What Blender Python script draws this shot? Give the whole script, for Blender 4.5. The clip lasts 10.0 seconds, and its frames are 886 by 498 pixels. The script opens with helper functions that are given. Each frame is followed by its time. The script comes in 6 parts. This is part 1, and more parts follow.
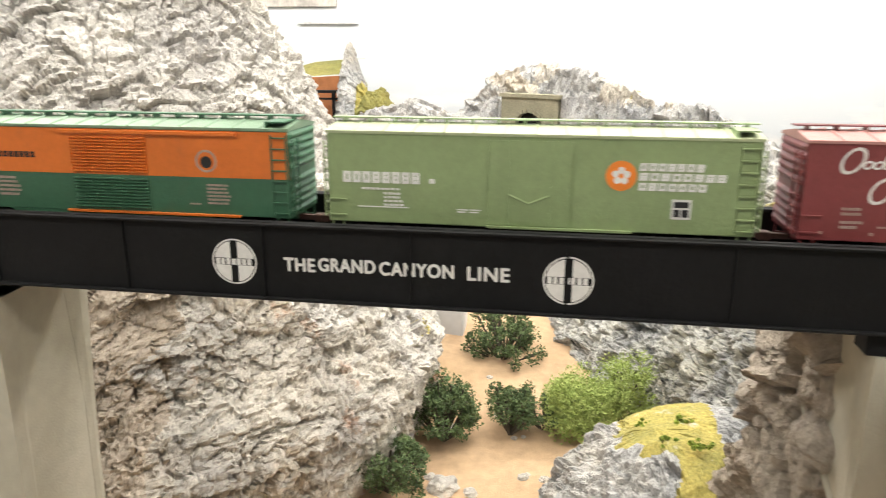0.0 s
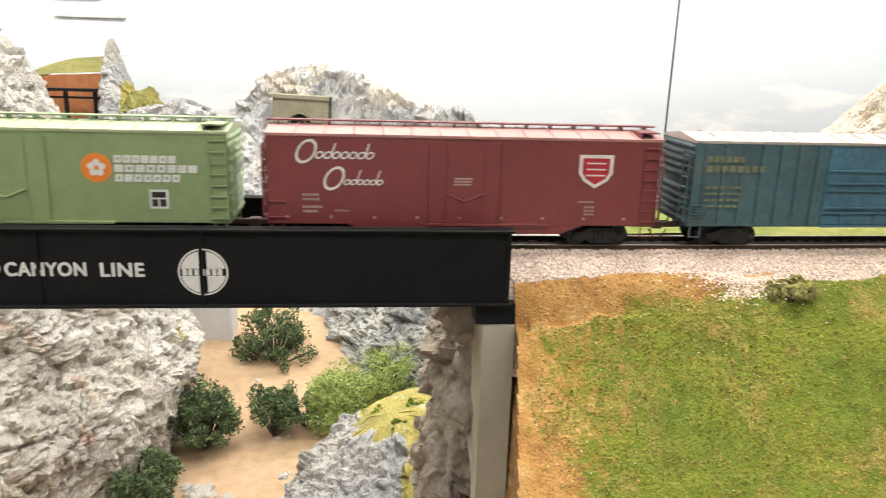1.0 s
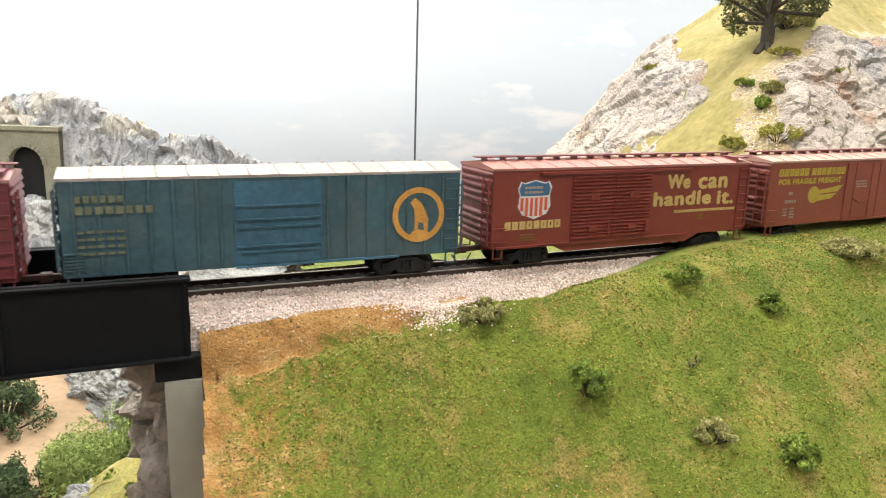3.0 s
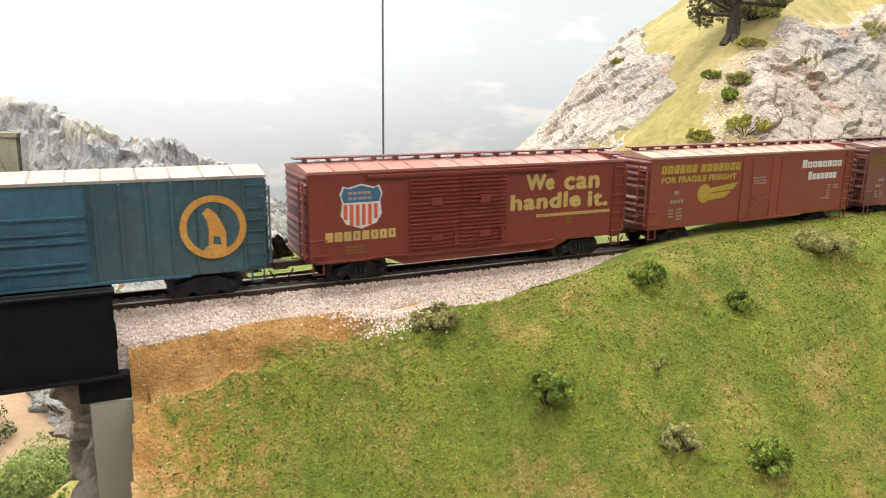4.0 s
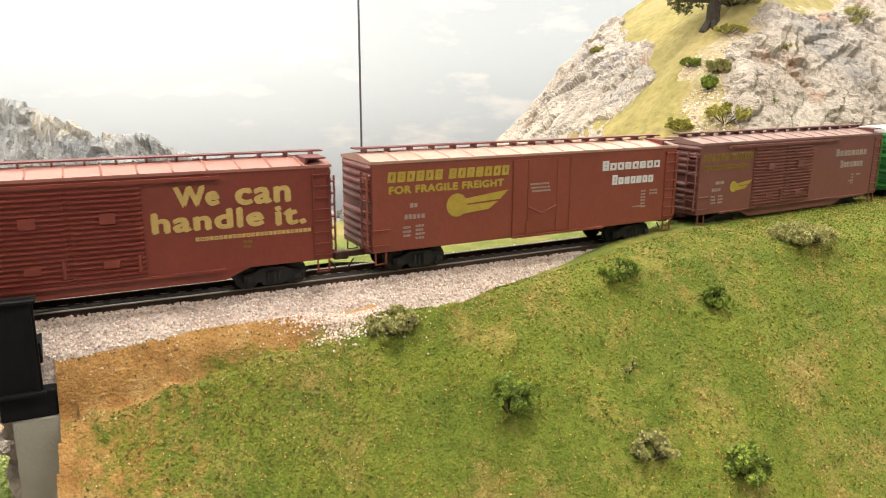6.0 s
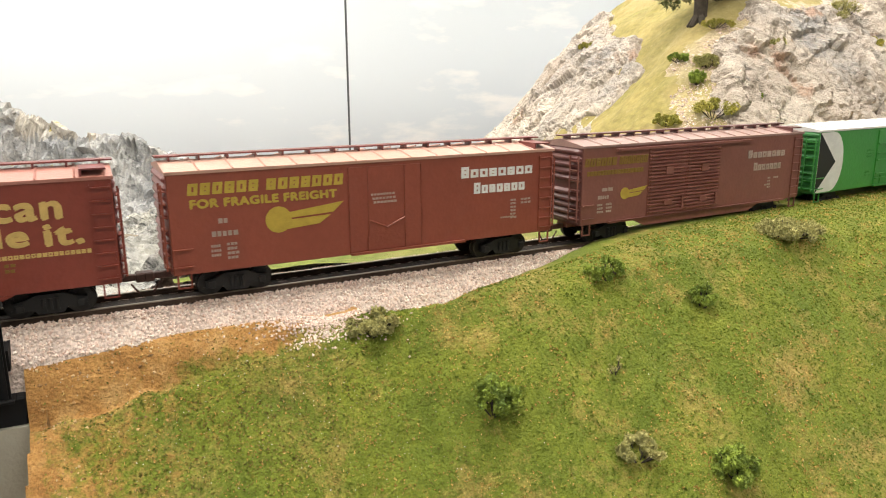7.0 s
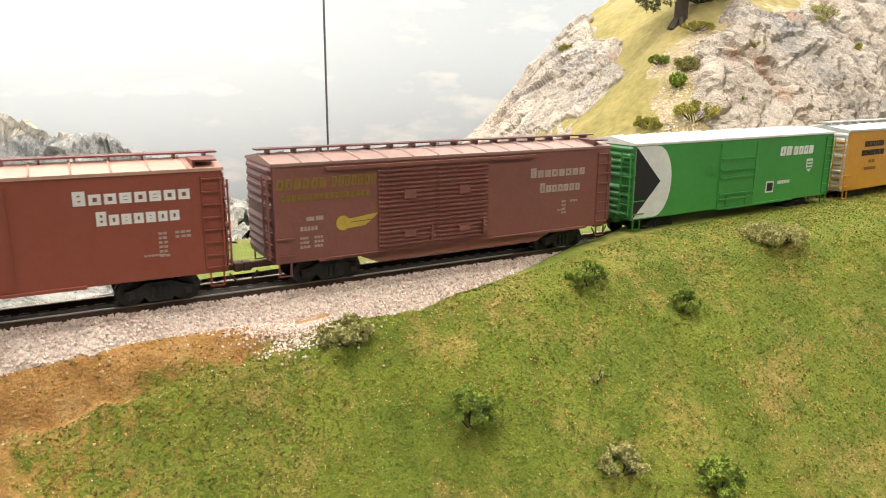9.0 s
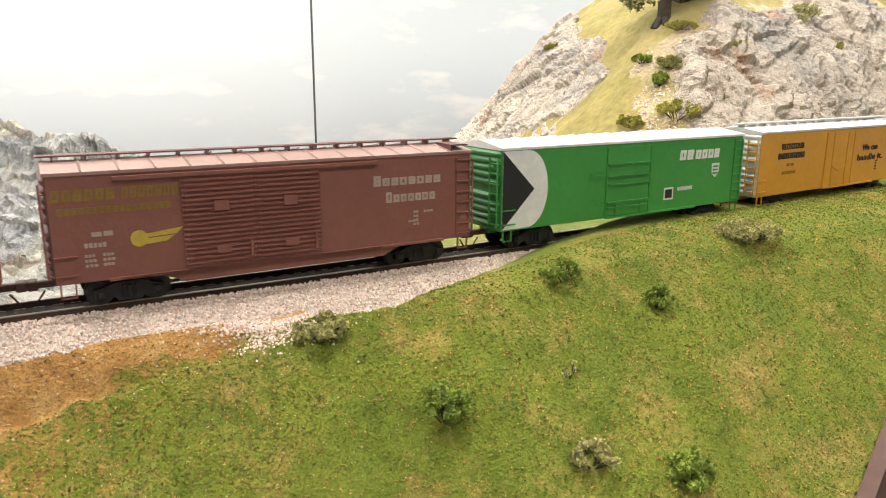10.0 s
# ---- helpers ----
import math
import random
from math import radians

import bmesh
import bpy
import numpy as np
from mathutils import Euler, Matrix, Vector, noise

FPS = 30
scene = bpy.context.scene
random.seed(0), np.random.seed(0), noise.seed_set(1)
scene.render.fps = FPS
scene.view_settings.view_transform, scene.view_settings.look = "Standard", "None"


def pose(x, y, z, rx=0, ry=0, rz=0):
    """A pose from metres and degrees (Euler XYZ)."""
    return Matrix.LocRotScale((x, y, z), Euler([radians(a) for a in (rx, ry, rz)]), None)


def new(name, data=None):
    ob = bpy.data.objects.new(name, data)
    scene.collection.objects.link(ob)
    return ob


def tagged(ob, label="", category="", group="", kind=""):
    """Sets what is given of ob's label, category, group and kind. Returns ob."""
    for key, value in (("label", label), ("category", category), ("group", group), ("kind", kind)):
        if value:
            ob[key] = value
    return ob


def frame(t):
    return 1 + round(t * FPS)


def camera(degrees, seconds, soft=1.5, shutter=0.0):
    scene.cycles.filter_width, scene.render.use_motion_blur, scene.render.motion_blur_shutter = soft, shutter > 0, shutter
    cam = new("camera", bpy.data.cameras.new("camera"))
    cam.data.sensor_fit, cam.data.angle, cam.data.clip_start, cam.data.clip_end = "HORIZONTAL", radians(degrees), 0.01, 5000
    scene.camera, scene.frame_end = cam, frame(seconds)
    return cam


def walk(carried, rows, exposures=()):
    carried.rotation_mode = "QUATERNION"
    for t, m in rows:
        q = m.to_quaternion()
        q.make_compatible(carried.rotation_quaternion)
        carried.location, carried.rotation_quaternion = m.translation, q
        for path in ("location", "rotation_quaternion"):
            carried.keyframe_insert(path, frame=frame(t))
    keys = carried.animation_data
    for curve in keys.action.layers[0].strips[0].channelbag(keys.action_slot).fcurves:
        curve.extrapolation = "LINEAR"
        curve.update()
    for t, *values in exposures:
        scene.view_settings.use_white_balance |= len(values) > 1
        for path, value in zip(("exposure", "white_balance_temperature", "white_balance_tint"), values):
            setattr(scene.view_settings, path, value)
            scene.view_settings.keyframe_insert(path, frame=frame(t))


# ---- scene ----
cam = camera(62.5, 10.0, soft=1.0, shutter=0.2)
METRES, EYE, TILT, LEAN, TURN = 0.21, 1.28, 0.0, 0.0, 9.3
ROWS = [
    (0.0, 0.0, 0.0, 0.0, 0.04, -15.53, -0.13),
    (0.5, 0.1997, -0.1154, 0.0057, -7.14, -15.45, -1.14),
    (1.0, 0.3412, -0.129, 0.0024, -14.9, -15.11, -1.73),
    (1.5, 0.4205, -0.0984, -0.0023, -21.63, -14.69, -1.9),
    (2.0, 0.4706, -0.099, 0.0109, -25.41, -14.31, -1.43),
    (2.5, 0.5112, -0.1368, 0.0265, -28.91, -13.51, -1.23),
    (3.0, 0.5606, -0.1441, 0.0268, -32.1, -12.85, -1.62),
    (4.5, 0.7039, -0.0745, 0.0079, -34.34, -13.0, -0.58),
    (5.0, 0.7358, -0.0701, 0.0057, -34.42, -13.26, -0.29),
    (6.5, 0.7879, -0.0471, 0.0059, -35.47, -13.52, -0.08),
    (7.0, 0.806, -0.0432, 0.0042, -35.74, -13.62, 0.16),
    (7.5, 0.8037, -0.0331, 0.0018, -35.83, -13.55, -0.1),
    (8.0, 0.8173, -0.0147, -0.0006, -36.1, -13.5, -0.1),
    (8.5, 0.8396, -0.0015, -0.0047, -36.64, -13.52, -0.45),
    (9.0, 0.8447, -0.0027, -0.005, -37.23, -13.44, -0.33),
    (9.5, 0.8491, -0.0202, -0.0008, -37.5, -13.5, -0.14),
    (10.0, 0.8644, -0.0382, -0.0052, -37.81, -13.49, -0.24),
]
walk(cam, [(t, pose(0, 0, EYE, TILT, LEAN, TURN) @ pose(METRES * x, METRES * y, METRES * z, 90 + pitch, roll, yaw)) for t, x, y, z, yaw, pitch, roll in ROWS],
     exposures=((0.0, 0.38, 6450, 10), (1.0, 0.28, 6350, 10), (2.5, 0.12, 6100, 10), (3.0, 0.10, 6100, 10), (4.5, 0.02, 6200, 10), (5.0, 0.02, 6300, 10), (6.5, 0.0, 6500, 10), (10.0, 0.0, 6450, 10)))

# ---- light: a closed room with fluorescent ceiling fixtures ----
world = bpy.data.worlds.new("world")
world.use_nodes = True
world.node_tree.nodes["Background"].inputs[0].default_value = (0.9, 0.95, 1.0, 1)
world.node_tree.nodes["Background"].inputs[1].default_value = 0.05
scene.world = world
# x, y, power of each unseen fixture; back row added to brighten the backdrop
LAMPS = [(-1.2, -0.8, 11.0), (1.2, -0.8, 11.0), (-1.4, 0.8, 7.0), (1.5, 0.75, 15.5), (0.1, 0.30, 19.0), (-1.7, 1.75, 24.0), (0.0, 1.75, 22.0), (1.5, 1.6, 16.0), (0.0, -2.2, 9.0)]

# ---- heights and lines of the model railway ----
RAIL = 1.192            # top of the rails above the room's floor
TRACK_Y = 0.329         # centre line on the bridge
CURVE_X, CURVE_R = 0.14, 5.5
FLOOR_Z = 0.755         # canyon floor


def track(s):
    """Place and heading of the track's centre line at x-like length s."""
    u = max(0.0, s - CURVE_X)
    a = u / CURVE_R
    if u > 0:
        return CURVE_X + CURVE_R * math.sin(a), TRACK_Y + CURVE_R * (1 - math.cos(a)), a
    return s, TRACK_Y, 0.0


def lerp_table(table, v):
    if v <= table[0][0]:
        return table[0][1]
    for (a, p), (b, q) in zip(table, table[1:]):
        if v <= b:
            w = (v - a) / (b - a)
            w = w * w * (3 - 2 * w) * 0.5 + w * 0.5
            return p + (q - p) * w
    return table[-1][1]


# ---- materials ----
def mat(name, color, rough=0.5, metal=0.0, scale=60.0, vary=0.12, bump=0.0, bump_scale=800.0, color2=None, spots=None, emit=None, detail=6.0):
    """A painted or natural surface: two colours mixed by noise at two scales, stains and fine relief."""
    m = bpy.data.materials.new(name)
    m.use_nodes = True
    nt = m.node_tree
    N, L = nt.nodes, nt.links
    b = N["Principled BSDF"]
    b.inputs["Roughness"].default_value = rough
    b.inputs["Metallic"].default_value = metal
    tc = N.new("ShaderNodeTexCoord")
    n1 = N.new("ShaderNodeTexNoise")
    n1.inputs["Scale"].default_value = scale
    n1.inputs["Detail"].default_value = detail
    L.new(tc.outputs["Object"], n1.inputs["Vector"])
    c2 = color2 or tuple(max(0.0, c * (1 - vary * 2)) for c in color)
    ramp = N.new("ShaderNodeValToRGB")
    ramp.color_ramp.elements[0].position, ramp.color_ramp.elements[1].position = 0.32, 0.68
    ramp.color_ramp.elements[0].color = (*c2, 1)
    ramp.color_ramp.elements[1].color = (*color, 1)
    L.new(n1.outputs[0], ramp.inputs[0])
    last = ramp.outputs[0]
    n2 = N.new("ShaderNodeTexNoise")
    n2.inputs["Scale"].default_value = scale * 9
    n2.inputs["Detail"].default_value = 4
    L.new(tc.outputs["Object"], n2.inputs["Vector"])
    mr = N.new("ShaderNodeMapRange")
    mr.inputs[1].default_value, mr.inputs[2].default_value = 0.3, 0.7
    mr.inputs[3].default_value, mr.inputs[4].default_value = 1 - vary, 1 + vary
    L.new(n2.outputs[0], mr.inputs[0])
    mx = N.new("ShaderNodeMix")
    mx.data_type, mx.blend_type = "RGBA", "MULTIPLY"
    mx.inputs[0].default_value = 1.0
    L.new(last, mx.inputs[6])
    L.new(mr.outputs[0], mx.inputs[7])
    last = mx.outputs[2]
    for sc, lo, hi, col, amount in spots or ():
        n3 = N.new("ShaderNodeTexNoise")
        n3.inputs["Scale"].default_value = sc
        n3.inputs["Detail"].default_value = 7
        n3.inputs["Roughness"].default_value = 0.62
        L.new(tc.outputs["Object"], n3.inputs["Vector"])
        r3 = N.new("ShaderNodeMapRange")
        r3.inputs[1].default_value, r3.inputs[2].default_value = lo, hi
        r3.inputs[4].default_value = amount
        L.new(n3.outputs[0], r3.inputs[0])
        m3 = N.new("ShaderNodeMix")
        m3.data_type = "RGBA"
        L.new(r3.outputs[0], m3.inputs[0])
        L.new(last, m3.inputs[6])
        m3.inputs[7].default_value = (*col, 1)
        last = m3.outputs[2]
    L.new(last, b.inputs["Base Color"])
    if bump:
        nb = N.new("ShaderNodeTexNoise")
        nb.inputs["Scale"].default_value = bump_scale
        nb.inputs["Detail"].default_value = 6
        L.new(tc.outputs["Object"], nb.inputs["Vector"])
        bp = N.new("ShaderNodeBump")
        bp.inputs["Strength"].default_value = bump
        bp.inputs["Distance"].default_value = 1.0 / bump_scale
        L.new(nb.outputs[0], bp.inputs["Height"])
        L.new(bp.outputs[0], b.inputs["Normal"])
    if emit:
        b.inputs["Emission Color"].default_value = (*color, 1)
        b.inputs["Emission Strength"].default_value = emit
    return m


def rock_mat(name, light, mid, dark, stain, s=1.0, stain_amount=0.8, dark_amount=0.85, dip=35.0, rust=(0.33, 0.17, 0.09), rust_amount=0.0):
    """Cast plaster rock: pale washes, tan and rusty patches, dark pigment streaked along the beds, broken fine relief."""
    m = bpy.data.materials.new(name)
    m.use_nodes = True
    N, L = m.node_tree.nodes, m.node_tree.links
    b = N["Principled BSDF"]
    b.inputs["Roughness"].default_value = 0.92
    b.inputs["Specular IOR Level"].default_value = 0.2
    tc = N.new("ShaderNodeTexCoord")
    turn = N.new("ShaderNodeMapping")
    turn.inputs["Rotation"].default_value = (radians(12), radians(dip), radians(10))
    L.new(tc.outputs["Object"], turn.inputs[0])
    beds = N.new("ShaderNodeMapping")
    beds.inputs["Scale"].default_value = (1.0, 1.0, 3.2)
    L.new(turn.outputs[0], beds.inputs[0])

    def tex(scale, detail=6, rough=0.62, along=False, wave=0.0):
        n = N.new("ShaderNodeTexNoise")
        n.inputs["Scale"].default_value, n.inputs["Detail"].default_value, n.inputs["Roughness"].default_value, n.inputs["Distortion"].default_value = scale, detail, rough, wave
        L.new(beds.outputs[0] if along else tc.outputs["Object"], n.inputs["Vector"])
        return n.outputs[0]

    def between(v, lo, hi, top=1.0, low=0.0):
        r = N.new("ShaderNodeMapRange")
        r.inputs[1].default_value, r.inputs[2].default_value, r.inputs[3].default_value, r.inputs[4].default_value = lo, hi, low, top
        L.new(v, r.inputs[0])
        return r.outputs[0]

    def mix(fac, x, y, blend="MIX"):
        k = N.new("ShaderNodeMix")
        k.data_type, k.blend_type = "RGBA", blend
        for v, i in ((fac, 0), (x, 6), (y, 7)):
            if isinstance(v, tuple):
                k.inputs[i].default_value = (*v, 1)
            elif isinstance(v, float):
                k.inputs[i].default_value = v
            else:
                L.new(v, k.inputs[i])
        return k.outputs[2]

    c = mix(between(tex(8 * s), 0.36, 0.64), mid, light)
    c = mix(between(tex(5 * s, 7), 0.50, 0.66, stain_amount), c, stain)
    c = mix(between(tex(26 * s, 6, 0.6, True), 0.52, 0.66, 0.75), c, mid)
    c = mix(between(tex(17 * s, 7, 0.66, True, 0.4), 0.56, 0.68, dark_amount), c, dark)
    c = mix(between(tex(48 * s, 6, 0.66, True, 0.3), 0.57, 0.68, dark_amount * 0.8), c, dark)
    c = mix(between(tex(70 * s, 5), 0.56, 0.66, 0.7), c, light)
    if rust_amount:
        c = mix(between(tex(13 * s, 6), 0.62, 0.70, rust_amount), c, rust)
    c = mix(1.0, c, between(tex(300, 4), 0.3, 0.7, 1.14, 0.82), "MULTIPLY")
    L.new(c, b.inputs["Base Color"])
    add = N.new("ShaderNodeMath")
    add.operation = "MULTIPLY_ADD"
    L.new(tex(75 * s, 7, 0.72, True, 0.5), add.inputs[0])
    add.inputs[1].default_value = 1.6
    L.new(tex(380, 5, 0.6), add.inputs[2])
    bp = N.new("ShaderNodeBump")
    bp.inputs["Strength"].default_value, bp.inputs["Distance"].default_value = 0.9, 0.0028
    L.new(add.outputs[0], bp.inputs["Height"])
    L.new(bp.outputs[0], b.inputs["Normal"])
    return m


ROCK_WHITE = rock_mat("rock_white", (0.66, 0.63, 0.58), (0.49, 0.47, 0.445), (0.17, 0.16, 0.15), (0.54, 0.48, 0.40), 0.9, 0.5, 0.5, -38)
ROCK_TAN = rock_mat("rock_tan", (0.60, 0.56, 0.49), (0.42, 0.40, 0.37), (0.12, 0.12, 0.105), (0.48, 0.40, 0.30), 1.2, 0.7, 0.6, 38, (0.40, 0.19, 0.09), 0.75)
ROCK_GREY = rock_mat("rock_grey", (0.56, 0.55, 0.53), (0.35, 0.355, 0.36), (0.085, 0.09, 0.097), (0.47, 0.43, 0.36), 1.5, 0.7, 0.65, -35)
ROCK_DARK = rock_mat("rock_dark", (0.56, 0.55, 0.50), (0.24, 0.245, 0.25), (0.03, 0.034, 0.037), (0.46, 0.43, 0.32), 1.3, 0.6, 1.0, -35)
ROCK_BROWN = rock_mat("rock_brown", (0.50, 0.43, 0.35), (0.35, 0.305, 0.255), (0.10, 0.088, 0.072), (0.37, 0.30, 0.22), 1.5, 0.7, 0.6, 50)
ROCK_HILL = rock_mat("rock_hill", (0.66, 0.58, 0.485), (0.46, 0.385, 0.315), (0.115, 0.11, 0.108), (0.31, 0.305, 0.305), 1.5, 0.75, 0.62, -25, (0.47, 0.29, 0.20), 0.75)
MOSS = mat("moss", (0.40, 0.325, 0.085), 0.95, 0, 40, 0.3, 1.0, 900, (0.26, 0.24, 0.07), [(60, 0.6, 0.7, (0.5, 0.46, 0.36), 0.8)])
TURF = mat("turf", (0.165, 0.190, 0.028), 0.95, 0, 14, 0.22, 1.0, 1400, (0.115, 0.150, 0.020),
           [(12, 0.50, 0.66, (0.36, 0.25, 0.10), 0.7), (140, 0.58, 0.70, (0.32, 0.23, 0.08), 0.5)])
MEADOW_FAR = mat("meadow_far", (0.25, 0.22, 0.065), 0.95, 0, 9, 0.2, 1.0, 700, (0.15, 0.15, 0.04))
TURF_FAR = mat("turf_far", (0.36, 0.285, 0.095), 0.95, 0, 16, 0.2, 1.0, 700, (0.23, 0.205, 0.055), [(9, 0.48, 0.66, (0.40, 0.31, 0.14), 0.6), (50, 0.56, 0.70, (0.20, 0.16, 0.06), 0.5), (120, 0.60, 0.72, (0.46, 0.38, 0.18), 0.6)])
SOIL = mat("soil", (0.44, 0.26, 0.10), 0.95, 0, 40, 0.2, 1.0, 700, (0.28, 0.155, 0.06), [(90, 0.58, 0.7, (0.54, 0.38, 0.20), 0.7), (30, 0.55, 0.7, (0.22, 0.17, 0.06), 0.5)])
SAND = mat("sand", (0.48, 0.33, 0.20), 0.95, 0, 8, 0.12, 0.8, 600, (0.38, 0.26, 0.15), [(120, 0.66, 0.72, (0.25, 0.17, 0.10), 0.7)])
BALLAST = mat("ballast", (0.70, 0.58, 0.50), 0.95, 0, 90, 0.3, 1.0, 700, (0.50, 0.40, 0.34))
BLACK = mat("bridge_black", (0.006, 0.006, 0.0065), 0.75, 0, 30, 0.2, 0.15, 500)
BLACK.node_tree.nodes["Principled BSDF"].inputs["Specular IOR Level"].default_value = 0.25
RAIL_STEEL = mat("rail_steel", (0.42, 0.36, 0.28), 0.3, 1.0, 60, 0.1)
RAIL_RUST = mat("rail_rust", (0.070, 0.042, 0.026), 0.8, 0, 150, 0.2)
TRACK_SHADE = mat("track_shade", (0.050, 0.036, 0.026), 0.9, 0, 90, 0.3, 0.8, 700, (0.022, 0.016, 0.012), [(160, 0.60, 0.70, (0.30, 0.24, 0.20), 0.6)])
TIE = mat("tie_plastic", (0.022, 0.016, 0.012), 0.85, 0, 120, 0.25)
CONCRETE = mat("pier_concrete", (0.42, 0.395, 0.32), 0.85, 0, 14, 0.05, 0.2, 700, (0.35, 0.33, 0.26))
STONE = mat("portal_stone", (0.30, 0.28, 0.20), 0.9, 0, 30, 0.15, 0.5, 300, (0.22, 0.21, 0.15))
TUNNEL_SHADE = mat("tunnel_shade", (0.012, 0.011, 0.010), 0.95)
FASCIA = mat("fascia_brown", (0.085, 0.034, 0.020), 0.65, 0, 20, 0.1)
RUSTWALL = mat("red_earth", (0.42, 0.17, 0.06), 0.9, 0, 6, 0.15, 0.4, 200, (0.30, 0.11, 0.04))
LEAF_DARK = mat("foliage_dark", (0.115, 0.165, 0.06), 0.9, 0, 120, 0.35, 0, 1, (0.045, 0.075, 0.03))
LEAF_MID = mat("foliage_mid", (0.30, 0.38, 0.045), 0.9, 0, 260, 0.4, 0, 1, (0.11, 0.165, 0.028))
LEAF_LIME = mat("foliage_lime", (0.36, 0.43, 0.13), 0.9, 0, 90, 0.3, 0, 1, (0.24, 0.32, 0.08))
LEAF_OLIVE = mat("foliage_olive", (0.48, 0.44, 0.17), 0.9, 0, 120, 0.3, 0, 1, (0.30, 0.29, 0.10))
LEAF_TREE = mat("foliage_tree", (0.16, 0.17, 0.06), 0.9, 0, 120, 0.3, 0, 1, (0.09, 0.095, 0.035))
LEAF_YELLOW = mat("foliage_yellow", (0.42, 0.36, 0.06), 0.9, 0, 90, 0.3, 0, 1, (0.25, 0.25, 0.05))
SCREE = mat("scree", (0.50, 0.40, 0.26), 0.95, 0, 30, 0.22, 1.0, 500, (0.38, 0.31, 0.17), [(18, 0.50, 0.62, (0.31, 0.26, 0.08), 0.75), (90, 0.60, 0.68, (0.62, 0.56, 0.47), 0.8), (150, 0.62, 0.70, (0.16, 0.13, 0.09), 0.6)])
BARK = mat("bark", (0.07, 0.055, 0.04), 0.9, 0, 200, 0.2)
WIRE = mat("wire_grey", (0.10, 0.11, 0.12), 0.5, 0.3)
WHITE_WALL = mat("room_paint", (0.78, 0.77, 0.74), 0.9, 0, 3, 0.02)
CEILING_PAINT = mat("ceiling_paint", (0.80, 0.80, 0.78), 0.9, 0, 3, 0.02)
FLOOR_TILE = mat("floor_vinyl", (0.33, 0.32, 0.30), 0.5, 0, 6, 0.05)
GLOW = mat("lamp_diffuser", (1.0, 0.97, 0.90), 0.5, emit=6.0)
METAL_WHITE = mat("fixture_white", (0.8, 0.8, 0.8), 0.4)


def bank_mat():
    """Turf that thins out to bare soil where the attribute "bare" is high, broken up by fine grain."""
    m = bpy.data.materials.new("turf_and_soil")
    m.use_nodes = True
    N, L = m.node_tree.nodes, m.node_tree.links
    b = N["Principled BSDF"]
    b.inputs["Roughness"].default_value = 0.95
    tc = N.new("ShaderNodeTexCoord")

    def tex(scale, detail=5, rough=0.6):
        n = N.new("ShaderNodeTexNoise")
        n.inputs["Scale"].default_value, n.inputs["Detail"].default_value, n.inputs["Roughness"].default_value = scale, detail, rough
        L.new(tc.outputs["Object"], n.inputs["Vector"])
        return n.outputs[0]

    def ramp(fac, *stops):
        r = N.new("ShaderNodeValToRGB")
        for i, (p, col) in enumerate(stops):
            e = r.color_ramp.elements[i] if i < 2 else r.color_ramp.elements.new(p)
            e.position, e.color = p, (*col, 1)
        L.new(fac, r.inputs[0])
        return r.outputs[0]

    def mix(fac, x, y, blend="MIX"):
        k = N.new("ShaderNodeMix")
        k.data_type, k.blend_type = "RGBA", blend
        if isinstance(fac, float):
            k.inputs[0].default_value = fac
        else:
            L.new(fac, k.inputs[0])
        L.new(x, k.inputs[6])
        L.new(y, k.inputs[7])
        return k.outputs[2]

    turf = ramp(tex(34, 7, 0.66), (0.34, (0.122, 0.168, 0.011)), (0.66, (0.218, 0.250, 0.021)))
    straw = ramp(tex(260, 4), (0.4, (0.42, 0.27, 0.085)), (0.62, (0.58, 0.39, 0.13)))
    patch = ramp(tex(30, 9, 0.78), (0.50, (0, 0, 0)), (0.66, (0.7, 0.7, 0.7)))
    grass = mix(patch, turf, straw)
    soil = ramp(tex(70, 6), (0.32, (0.33, 0.155, 0.040)), (0.52, (0.50, 0.265, 0.078)), (0.72, (0.60, 0.38, 0.15)))
    at = N.new("ShaderNodeAttribute")
    at.attribute_name = "bare"
    add = N.new("ShaderNodeMath")
    add.operation = "MULTIPLY_ADD"
    L.new(tex(220, 6, 0.7), add.inputs[0])
    add.inputs[1].default_value = 2.2
    L.new(at.outputs["Fac"], add.inputs[2])
    half = N.new("ShaderNodeMath")
    half.operation = "MULTIPLY"
    half.inputs[1].default_value = 0.5
    L.new(add.outputs[0], half.inputs[0])
    cut = ramp(half.outputs[0], (0.66, (0, 0, 0)), (0.96, (1, 1, 1)))
    colour = mix(cut, grass, soil)
    grain = ramp(tex(1100, 3), (0.36, (0.72, 0.72, 0.72)), (0.62, (1.0, 1.0, 1.0)))
    L.new(mix(1.0, colour, grain, "MULTIPLY"), b.inputs["Base Color"])
    bp = N.new("ShaderNodeBump")
    bp.inputs["Strength"].default_value, bp.inputs["Distance"].default_value = 1.0, 0.0016
    L.new(tex(650, 5), bp.inputs["Height"])
    L.new(bp.outputs[0], b.inputs["Normal"])
    return m


TURF_BANK = bank_mat()


